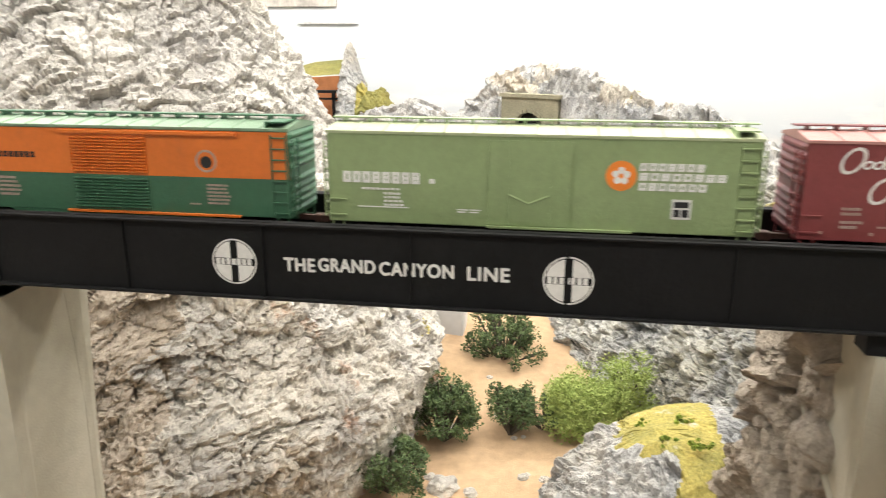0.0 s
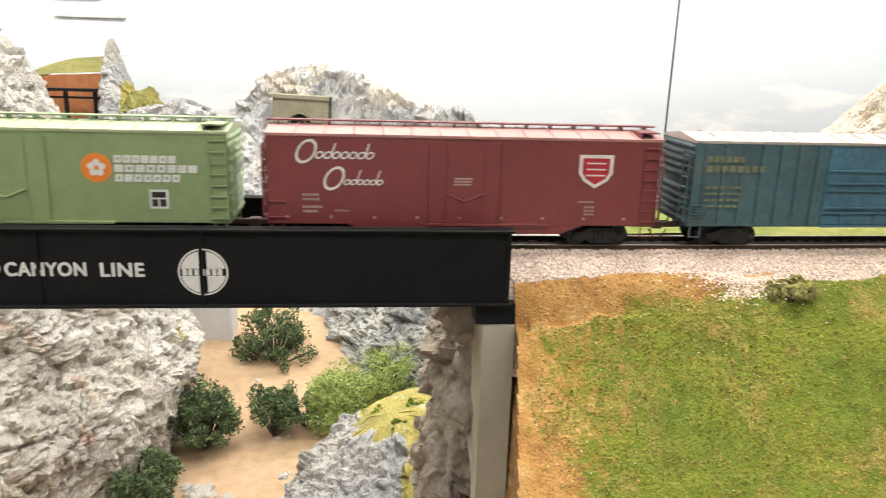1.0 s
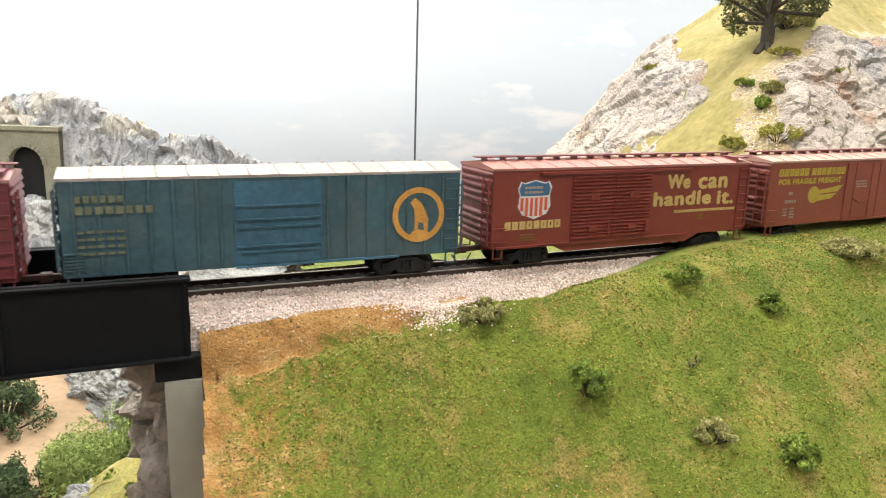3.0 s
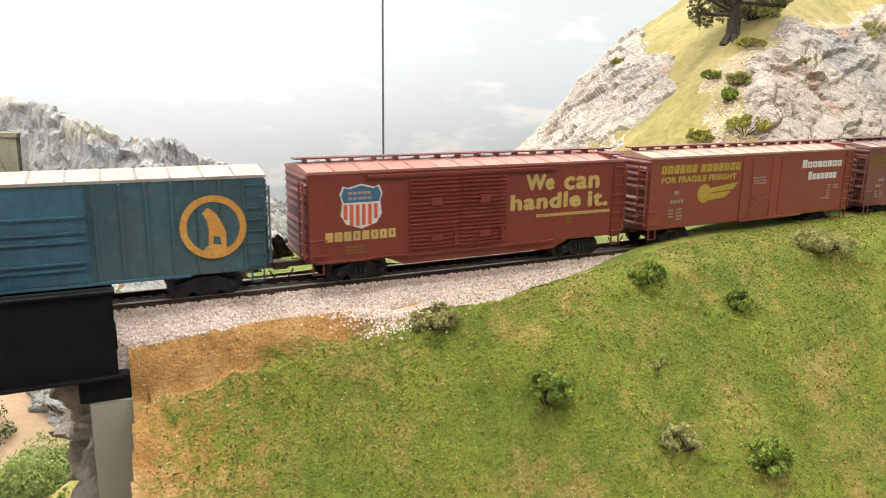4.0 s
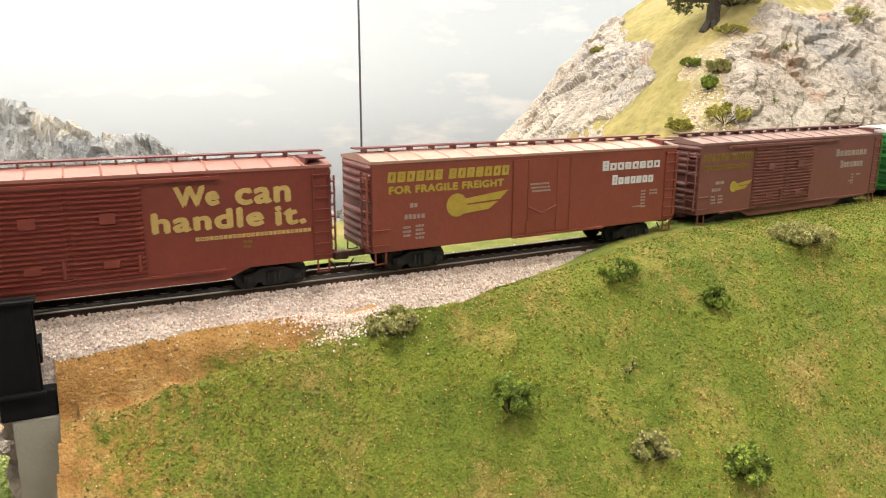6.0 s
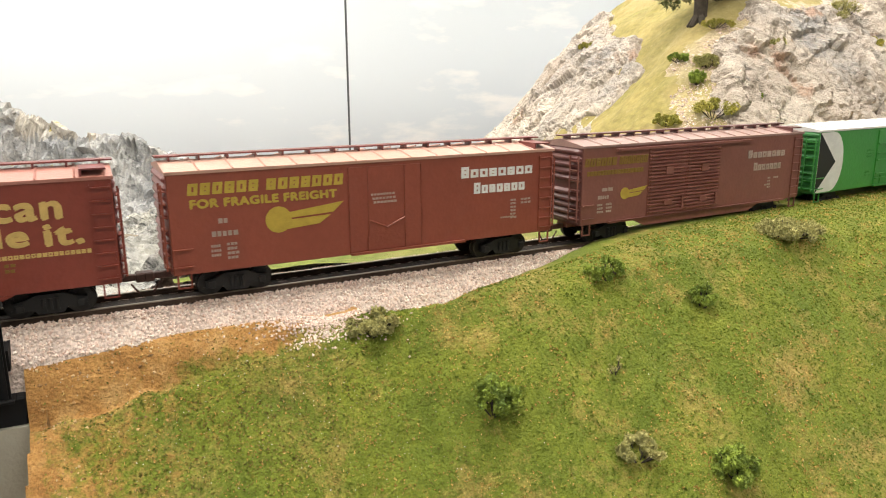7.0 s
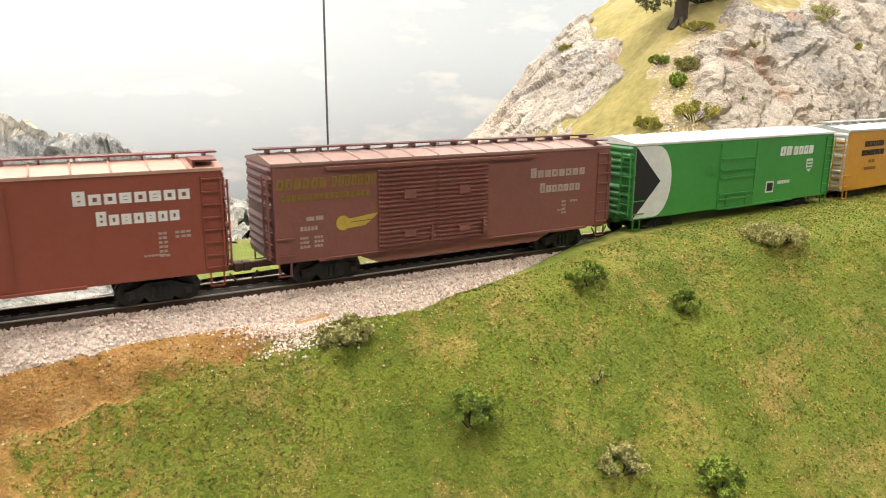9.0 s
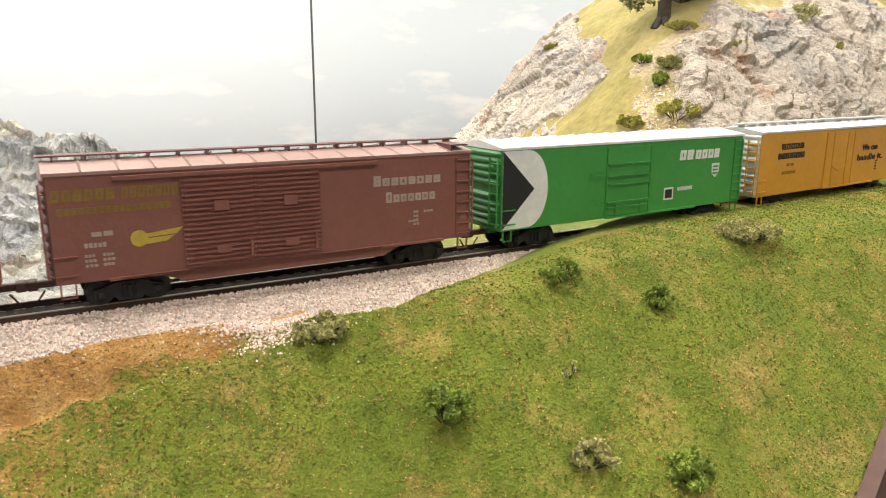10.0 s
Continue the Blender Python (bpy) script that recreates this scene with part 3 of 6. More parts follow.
def stones():
    def p(r):
        s = 0.136 + 0.62 * r.random()
        x, y, a = track(s)
        o = r.uniform(-0.032, 0.022)
        z = ballast_z(x, o)
        if abs(o) < 0.0106 and r.random() > 0.04 or abs(abs(o) - 0.00885) < 0.0014 or x < 0.262 and o < -0.0268:
            return None
        return (x - o * math.sin(a), y + o, z), r.uniform(0.00045, 0.00085), 1
    scatter("ballast_stones", 21000, p, OCTA, STONES, np.random.default_rng(3), "loose pinkish grey ballast stones")
    def spill(r):
        x, d = 0.250 + 0.013 * r.standard_normal(), abs(r.standard_normal()) * 0.0055
        y = lerp_table(TOE, x) + 0.004 - d
        if x < 0.205 or y < 0.25:
            return None
        return (x, y, bank(x, y)), r.uniform(0.0004, 0.0008), 1
    scatter("spilled_stones", 1500, spill, OCTA, STONES, np.random.default_rng(4), "ballast stones spilled down the bank")


def turf_fibres():
    def straw_patch(x, y):
        return 0.7 * fractal(Vector((x * 24, y * 30, 5)), 4) + 0.6 * fractal(Vector((x * 75, y * 110, 2)), 3)
    def p(kind):
        def q(r):
            x, y = r.uniform(0.145, (0.74, 0.74, 0.74, 0.27, 0.30)[kind]), r.uniform(0.1, 0.36)
            if y < fascia_y(x) + 0.003 or y > lerp_table(TOE, x) + 0.004:
                return None
            soil = soil_here(x, y)
            st = straw_patch(x, y)
            dull = max(0.0, min(0.9, (0.300 - x) / 0.08)) * (0.55 + 0.8 * straw_patch(y, x))
            if kind == 4 and (soil and r.random() > 0.25 or r.random() > dull):
                return None
            if kind == 0 and r.random() < dull:
                return None
            if kind == 0 and (soil and r.random() > 0.10 or st > 0.30 and r.random() > 0.3):
                return None
            if kind == 1 and (soil and r.random() > 0.3 or st < 0.08 and r.random() > (0.45 if x < 0.25 else 0.16)):
                return None
            if kind == 2 and not (x < 0.29 and r.random() < 0.6 or r.random() < 0.06 or abs(x - 0.160) < 0.010 and abs(y - 0.288) < 0.008):
                return None
            if kind == 3 and not soil:
                return None
            s = (r.uniform(0.00045, 0.00090), r.uniform(0.0005, 0.0010), r.uniform(0.00018, 0.00036), r.uniform(0.0003, 0.0009), r.uniform(0.00045, 0.00090))[kind]
            return (x, y, bank(x, y) - 0.0002), s, 1
        return q
    scatter("turf_fibres", 95000, p(0), TUFT, BLADES, np.random.default_rng(5), "short green turf fibres")
    scatter("olive_fibres", 26000, p(4), TUFT, OLIVE, np.random.default_rng(9), "dull olive brown fibres where the turf is thin")
    scatter("straw_fibres", 32000, p(1), TUFT, STRAW, np.random.default_rng(6), "dry straw coloured fibres in the turf")
    scatter("pale_grit", 2400, p(2), OCTA, PALE, np.random.default_rng(7), "pale grit strewn on the bank")
    scatter("soil_clods", 900, p(3), OCTA, CLODS, np.random.default_rng(8), "small clods of ochre soil")


def fascia():
    bm = bmesh.new()
    def y(x):
        return fascia_y(x)
    pts = [(0.12 + 0.02 * i) for i in range(60)]
    top = [min(bank(x, y(x) + 0.002) + 0.002, 1.2) for x in pts]
    rows = []
    for x, t in zip(pts, top):
        rows.append([bm.verts.new(c) for c in ((x, y(x), 0.3), (x, y(x), t), (x + 0.0025, y(x) - 0.006, t), (x + 0.0025, y(x) - 0.006, 0.3))])
    for a, b in zip(rows, rows[1:]):
        for i in range(4):
            bm.faces.new((a[i], b[i], b[(i + 1) % 4], a[(i + 1) % 4]))
    structure(part("fascia", bm, FASCIA), "brown painted hardboard fascia at the layout edge")


# ---- canyon ----
def canyon_floor():
    def f(x, y):
        return FLOOR_Z + 0.018 * fractal(Vector((x * 3, y * 3, 2)), 4) + 0.05 * max(0, y - 1.0) + 0.002 * fractal(Vector((x * 40, y * 40, 2)), 3)
    structure(field("canyon_floor", f, -1.3, 1.4, 0.02, 1.9, 160, 120, SAND), "sandy tan canyon floor")
    bm = box(bmesh.new(), -1.75, 2.05, -0.02, 2.70, 0.0, 0.66)
    structure(part("layout_base", bm, FASCIA), "brown benchwork under the layout")
    rng = np.random.default_rng(21)
    for i in range(16):
        x, y = rng.uniform(-0.2, 0.05), rng.uniform(0.74, 1.15)
        boulder((x, y, f(x, y)), rng.uniform(0.004, 0.010), i)
    boulder((-0.128, 0.79, f(-0.128, 0.79)), 0.020, 40)


def boulder(at, r, seed):
    bm = bmesh.new()
    bmesh.ops.create_icosphere(bm, subdivisions=3, radius=r)
    for v in bm.verts:
        v.co *= 1 + 0.5 * crag(v.co + Vector((seed, 0, 0)), r * 1.2)
        v.co.z *= 0.6
    ob = part("boulder", bm, ROCK_TAN)
    ob.location = at
    tagged(ob, "small tan plaster boulder lying on the sand", "boulder", "boulders")


def left_mountain():
    prof = [(0.70, 0.40), (0.80, 0.43), (0.866, 0.438), (0.90, 0.418), (0.94, 0.385), (1.04, 0.365), (1.10, 0.345), (1.21, 0.275), (1.33, 0.21), (1.5, 0.13), (1.62, 0.04)]
    c = (-0.60, 0.90)
    def f(u, v):
        a = -math.pi * 0.88 + math.pi * 1.25 * u
        z = 0.72 + 0.9 * v
        r = lerp_table(prof, z) * (1 + 0.04 * fractal(Vector((math.cos(a) * 1.5, math.sin(a) * 1.5, z * 2.5)), 3))
        return (c[0] + r * math.cos(a), c[1] + r * 0.93 * math.sin(a), z)
    def choose(p, up):
        tan = many_noise(p * 5, 3, 2) + (1.05 - p[:, 2]) * 2.5 > 0.1
        # brown stained rock by the pier; its darker tone also stands in for shade
        brown = many_noise(p * 9, 3, 4) * 0.05 - (p[:, 0] + 0.345) - 0.10 * np.maximum(0, 0.95 - p[:, 2]) > 0.02
        moss = (up > 0.6) & (many_noise(p * 12, 3, 6) > 0.45) & (p[:, 2] < 1.0) & (p[:, 2] > 0.9)
        return np.where(moss, 2, np.where(brown & (p[:, 2] < 1.12), 3, np.where(tan, 1, 0)))
    ob = rock_sheet("rock_mountain", f, 600, 400, 0.0125, 0.028, 40, [ROCK_WHITE, ROCK_TAN, MOSS, ROCK_BROWN], choose)
    tagged(ob, "tall craggy mountain of whitish grey plaster rock", "mountain")


def far_ridge():
    crest_y = [(-1.2, 1.9), (-0.45, 1.80), (-0.30, 1.80), (-0.05, 1.76), (0.06, 1.60), (0.12, 1.50), (0.2, 1.43), (0.35, 1.36), (0.6, 1.3), (1.2, 1.2)]
    crest_z = [(-1.2, 1.0), (-0.8, 1.0), (-0.45, 1.135), (-0.36, 1.155), (-0.27, 1.125), (-0.22, 1.172), (-0.15, 1.226), (-0.05, 1.248), (0.05, 1.231), (0.10, 1.212), (0.17, 1.178), (0.23, 1.176), (0.30, 1.150), (0.36, 1.125), (0.45, 1.06), (0.8, 0.98), (1.3, 0.98)]
    def f(x, y):
        yc, zc = lerp_table(crest_y, x), lerp_table(crest_z, x)
        d = yc - y
        z = zc - (0.9 * d if d > 0 else -0.9 * d)
        if d > 0:
            slope = 1.15
            z = zc - slope * d - 0.05 * min(1, d / 0.05)
        if -0.165 < x < 0.01 and d > 0.035:
            z = min(z, 1.03)
        return max(0.70, z)
    def g(u, v):
        x = -0.85 + 1.9 * u
        y = 1.0 + 1.0 * v
        return (x, y, f(x, y))
    ob = rock_sheet("rock_ridge", g, 480, 260, 0.013, 0.030, -35, [ROCK_GREY, MOSS, ROCK_TAN],
                    lambda p, up: np.where((up > 0.9) & (many_noise(p * 6, 3, 3) > 0.55), 1, np.where((p[:, 2] > 1.17) & (many_noise(p * 7, 3, 8) > -0.05), 2, 0)))
    tagged(ob, "far ridge of broken grey plaster rock with a tunnel", "rock ridge")


def tunnel_portal():
    e = new("tunnel_portal")
    bm = bmesh.new()
    w, h, r = 0.073, 0.20, 0.036
    # wall with an arched opening
    outer = [(-w, 0), (-w, h), (w, h), (w, 0)]
    arch = [(r, 0)] + [(r * math.cos(a), h - 0.087 + r * math.sin(a) + 0.018) for a in [math.pi * i / 16 for i in range(17)]] + [(-r, 0)]
    pts = [(-w, 0), (-w, h), (w, h), (w, 0)] + arch
    prism(bm, pts, 0, 0.03)
    part("wall", bm, STONE, e)
    bm = bmesh.new()
    box(bm, -w - 0.004, w + 0.004, -0.005, 0.03, h, h + 0.008)
    part("coping", bm, STONE, e)
    bm = bmesh.new()
    cz = h - 0.087 + 0.018
    for i in range(13):
        a, b = math.pi * i / 13 + 0.02, math.pi * (i + 1) / 13 - 0.02
        prism(bm, [(k * math.cos(t), cz + k * math.sin(t)) for k, t in ((r, a), (r + 0.009, a), (r + 0.009, b), (r, b))], -0.004, 0.0)
    part("arch_stones", bm, STONE, e, "ring of arch stones in lighter stone")
    # near-black plate just inside the arch, standing in for the shade of a bore
    bm = bmesh.new()
    prism(bm, [(r * 1.25 * math.cos(a), cz + r * 1.25 * math.sin(a)) for a in [math.pi * i / 16 for i in range(17)]] + [(-r * 1.25, 0), (r * 1.25, 0)], 0.012, 0.022)
    part("bore", bm, TUNNEL_SHADE, e, "dark plate closing the arch in place of tunnel shade")
    e.matrix_world = pose(-0.080, 1.69, 1.176 - 0.208, 0, 0, -27)
    tagged(e, "olive grey stone tunnel portal, its arch closed by a dark shade plate", "tunnel portal")


def spire():
    def f(u, v):
        a = 2 * math.pi * u
        z = 1.0 + 0.292 * v
        r = (0.105 - 0.06 * v) * (1 - v) ** 0.45 * (1 + 0.16 * fractal(Vector((math.cos(a) * 2, math.sin(a) * 2, z * 9)), 3)) + 0.004
        return (-0.632 - 0.012 * v + 0.72 * r * math.cos(a), 2.2 + r * math.sin(a), z)
    ob = rock_sheet("rock_spire", f, 110, 110, 0.008, 0.030, -50, [ROCK_GREY, MOSS], lambda p, up: np.where((p[:, 0] > -0.615) & (many_noise(p * 16, 3, 2) > -0.25), 1, 0))
    tagged(ob, "slender pinnacle of grey rock with moss patches", "rock spire")
    def mound(u, v):
        x, y = -0.66 + 0.34 * u, 2.0 + 0.2 * v
        z = 1.0 + 0.148 * math.exp(-((x + 0.555) / 0.060) ** 2) + 0.118 * math.exp(-((x + 0.43) / 0.065) ** 2) - 0.6 * max(0, 0.07 - 0.2 * v)
        return (x, y, z)
    ob = rock_sheet("mossy_mound", mound, 120, 70, 0.010, 0.026, -35, [ROCK_GREY, MEADOW_FAR], lambda p, up: np.where(p[:, 0] + 0.02 * many_noise(p * 20, 2, 2) < -0.505, 1, 0))
    tagged(ob, "low mound of yellow moss and pale broken rock", "rock")


def red_mesa():
    """A brown cut end of the far layout with a grassy top and a dark trestle before it."""
    def top(x):
        return 1.186 - 0.35 * max(0, -0.83 - x) ** 1.2 + 0.003 * math.sin(x * 25)
    bm = bmesh.new()
    xs = [-1.6 + 0.03 * i for i in range(31)]
    prism(bm, [(x, top(x)) for x in xs] + [(xs[-1], 0.7), (xs[0], 0.7)], 2.27, 2.31)
    structure(part("red_earth_wall", bm, RUSTWALL), "rust brown painted end wall of the far layout")
    structure(field("far_meadow", lambda x, y: top(x) + 0.004 + 0.045 * math.sin(min(1, (y - 2.29) / 0.15) * 1.57) * (1 - min(1, abs(x + 0.75) / 0.28) ** 2), -1.6, -0.70, 2.29, 2.6, 40, 14, MEADOW_FAR), "yellow green meadow on the far layout")
    e = new("trestle_bridge")
    part("deck", box(bmesh.new(), -1.6, -0.66, 2.17, 2.20, 1.142, 1.150), BLACK, e)
    part("girder", box(bmesh.new(), -1.6, -0.66, 2.175, 2.18, 1.122, 1.128), BLACK, e)
    for i in range(12):
        x = -1.58 + 0.08 * i
        part("post", box(bmesh.new(), x, x + 0.006, 2.175, 2.195, 0.70, 1.142), BLACK, e)
    tagged(e, "dark brown far trestle bridge", "bridge")


def knob():
    c = (0.095, 0.625)
    prof = [(0.70, 0.14), (0.84, 0.118), (0.89, 0.098), (0.92, 0.07), (0.937, 0.035), (0.943, 0.0)]
    def f(u, v):
        a = 2 * math.pi * u
        z = 0.70 + 0.243 * v
        r = lerp_table(prof, z)
        x = c[0] + r * math.cos(a)
        return (x, c[1] + 1.15 * r * math.sin(a), z + (x - c[0]) * 0.45)
    def moss(x, y):
        return max(0.0, min(1.0, (x - 0.068 + 0.30 * (y - 0.60) - 0.03 * fractal(Vector((x * 14, y * 14, 2)), 3)) / 0.03)) * max(0.0, min(1.0, (0.158 - x) / 0.02))
    ob = rock_sheet("mossy_outcrop", f, 260, 150, 0.012, 0.028, -35, [ROCK_GREY, MOSS],
                    lambda p, up: np.array([1 if moss(x, y) > 0.5 and z > 0.85 else 0 for x, y, z in p]), lambda x, y: 1 - 0.85 * moss(x, y))
    tagged(ob, "grey rock knob topped with yellow moss", "rock")


def right_wall():
    base = [(0.0, 0.322, 0.150), (0.08, 0.335, 0.098), (0.20, 0.43, 0.100), (0.32, 0.6, 0.18), (0.45, 0.78, 0.20), (0.62, 0.95, 0.135), (0.80, 1.10, 0.05), (1.0, 1.26, -0.05)]
    def f(u, v):
        y = lerp_table([(a, b) for a, b, c in base], u)
        x = lerp_table([(a, c) for a, b, c in base], u)
        top = 1.176 - 0.20 * max(0, u - 0.25) - 0.085 * max(0, 1 - u / 0.17)
        k = min(1, v / 0.85)
        lean = 0.035 + 0.30 * max(0, u - 0.20)
        return (x + lean * k ** (2.4 - 1.1 * min(1, 4 * max(0, u - 0.15))) + 0.5 * max(0, v - 0.85), y + 0.6 * (lean - 0.035) * k, 0.70 + (top - 0.70) * k)
    ob = rock_sheet("canyon_wall", f, 400, 230, -0.017, 0.036, -35, [ROCK_BROWN, ROCK_DARK, MOSS],
                    lambda p, up: np.where(p[:, 1] + 0.05 * many_noise(p * 8, 2, 2) < 0.56, 0, np.where((many_noise(p * 7, 3, 4) > 0.62) & (up > 0.5), 2, 1)))
    tagged(ob, "steep brown and grey canyon rock wall", "rock wall")
    def apron(x, y):
        z = RAIL - 0.006 + 0.006 * fractal(Vector((x * 9, y * 9, 4)), 3) - 0.45 * max(0, y - 0.47 - 0.3 * max(0, x - 0.35)) 
        lim = 0.105 + 0.5 * max(0, y - 0.37) + 0.02 * fractal(Vector((x * 20, y * 20, 9)), 2)
        return z - 0.3 * max(0, lim - x)
    def rocky(x, y):
        return x < 0.20 + 0.75 * max(0, y - 0.37) + 0.03 * fractal(Vector((x * 20, y * 20, 1)), 2)
    def inland(x, y):
        return x > 0.118 + 0.55 * (y - 0.37) + 0.010 * math.sin(y * 90)
    structure(field("meadow", apron, 0.092, 1.7, 0.369, 1.3, 190, 110, TURF, keep=lambda x, y: inland(x, y) and not rocky(x - 0.012, y)), "green turf meadow behind the track")
    def rim(x, y):
        k = min(1, max(0, (y - 0.369) / 0.02))
        return apron(x, y) + k * (0.004 + 0.014 * crag(Vector((x, y, 0.3)), 0.03))
    structure(field("rock_rim", rim, 0.10, 0.50, 0.369, 0.75, 170, 160, ROCK_DARK, smooth=False, keep=lambda x, y: inland(x, y) and rocky(x, y)), "grey broken rock rim behind the track")


# ---- right hill ----
HILL_X = [(0.40, 0.575), (0.57, 0.590), (0.70, 0.62), (0.86, 0.660), (0.95, 0.71), (1.1, 0.85), (1.3, 1.03), (1.5, 1.2)]


def hill_z(x, y):
    a = (x - lerp_table(HILL_X, y)) * 0.95
    b = (y - 0.425 - 0.10 * max(0, x - 0.6)) * 1.15
    k = 0.03
    h = -k * math.log(math.exp(-min(a, 3) / k) + math.exp(-min(b, 3) / k))
    if h > 0.16:
        h = 0.16 + (h - 0.16) * 0.72
    return 1.178 + h + 0.012 * fractal(Vector((x * 6, y * 6, 1)), 4)


SHOULDER = [(0.50, 0.66), (0.65, 0.649), (0.69, 0.640), (0.717, 0.650), (0.749, 0.694), (0.80, 0.796), (0.835, 0.859), (1.0, 1.06), (1.5, 1.7)]
FRONT = [(0.50, 0.38), (0.64, 0.425), (0.66, 0.452), (0.693, 0.492), (0.708, 0.516), (0.739, 0.552), (0.768, 0.574), (0.845, 0.586), (0.953, 0.616), (1.063, 0.637), (1.8, 0.80)]


def rock_mask(x, y):
    """Above 0 where rock stands out at the hill's far shoulder and along its front; turf and scree between."""
    n = 0.014 * fractal(Vector((x * 16, y * 16, 3)), 4)
    return max(y - lerp_table(SHOULDER, x) + n, lerp_table(FRONT, x) - y + 1.6 * n)


def scree_here(x, y):
    n = 0.016 * fractal(Vector((x * 24, y * 24, 3)), 4)
    return y < lerp_table(FRONT, x) + 0.085 * min(1, max(0.12, (0.80 - x) / 0.10)) + 2 * n and x > 0.625


def right_hill():
    ob = field("grassy_hill", lambda x, y: hill_z(x, y) + 0.0025 * fractal(Vector((x * 40, y * 40, 1)), 4), 0.52, 2.0, 0.40, 1.5, 330, 260, [TURF_FAR, SCREE], choose=lambda x, y: 1 if scree_here(x, y) else 0)
    tagged(ob, "steep hill of yellow green turf with tan scree", "hill")
    def f(u, v):
        x, y = 0.56 + 1.1 * u ** 1.35, 0.40 + 0.95 * v ** 1.2
        m = rock_mask(x, y)
        cap = 0.012 if y < lerp_table(FRONT, x) + 0.02 else 0.007
        return (x, y, hill_z(x, y) + max(-0.020, min(cap, 0.0055 + m * 0.9)))
    ob = rock_sheet("rock_outcrop", f, 520, 400, 0.0090, 0.034, 35, ROCK_HILL)
    tagged(ob, "weathered cream and grey rock outcrops on the hill", "rock outcrop")
    def p(r):
        x, y = r.uniform(0.62, 0.90), r.uniform(0.43, 0.66)
        if not scree_here(x, y) or rock_mask(x, y) > -0.002:
            return None
        return (x, y, hill_z(x, y)), r.uniform(0.0006, 0.0022) * r.uniform(0.5, 1.0), 0.7
    scatter("scree_stones", 1500, p, OCTA, STONES, np.random.default_rng(14), "small pale stones strewn over the scree")


def hanging_wire():
    bm = bmesh.new()
    rod(bm, (0.58, 1.2, 1.02), (0.58, 1.2, 2.6), 0.0018, 8)
    rod(bm, (0.58, 1.2, 2.58), (0.58, 1.2, 2.6), 0.012, 12)
    ob = part("hanging_wire", bm, WIRE)
    tagged(ob, "thin dark grey wire hanging from the ceiling", "wire")


turf_ground()
soil_face()
ballast_bed()
fascia()
canyon_floor()
left_mountain()
far_ridge()
tunnel_portal()
spire()
red_mesa()
knob()
right_wall()
right_hill()
hanging_wire()


# ---- plants ----
def clump_leaves(bm, c, r, n, rng, leaf):
    for _ in range(n):
        d = rng.standard_normal(3)
        d /= np.linalg.norm(d)
        p = Vector(c) + Vector(d) * r * rng.uniform(0.55, 1.05)
        a, b = Vector(rng.standard_normal(3)).normalized(), Vector(rng.standard_normal(3)).normalized()
        s = leaf * rng.uniform(0.6, 1.4)
        vs = [bm.verts.new(p + a * s), bm.verts.new(p + b * s), bm.verts.new(p - (a + b) * 0.6 * s)]
        bm.faces.new(vs)


def bush(at, w, h, material, label, seed, clumps=12, leaf=0.0012, leaves=140, lean=0.0, spread=1.0, puff=1.0):
    """A shrub: short twigs that fork to clumps of many small leaves."""
    rng = np.random.default_rng(seed)
    e = new("bush")
    tw, lf = bmesh.new(), bmesh.new()
    for i in range(int(clumps * 1.6)):
        a = rng.uniform(0, 6.283)
        k = math.sqrt(rng.random()) * w * 0.48 * spread
        z = h * rng.uniform(0.25, 0.88) * (1 - 0.35 * k / (w * 0.5))
        p = (k * math.cos(a) + lean * z, k * math.sin(a), z)
        rod(tw, (p[0] * 0.1, p[1] * 0.1, -0.002), p, max(0.0003, h * 0.012), 5)
        clump_leaves(lf, p, h * puff * rng.uniform(0.07, 0.15), int(leaves * 0.5), rng, leaf)
    part("branchwork", tw, BARK, e)
    part("foliage", lf, material, e)
    e.location = at
    tagged(e, label, "bush", "bushes")
    return e


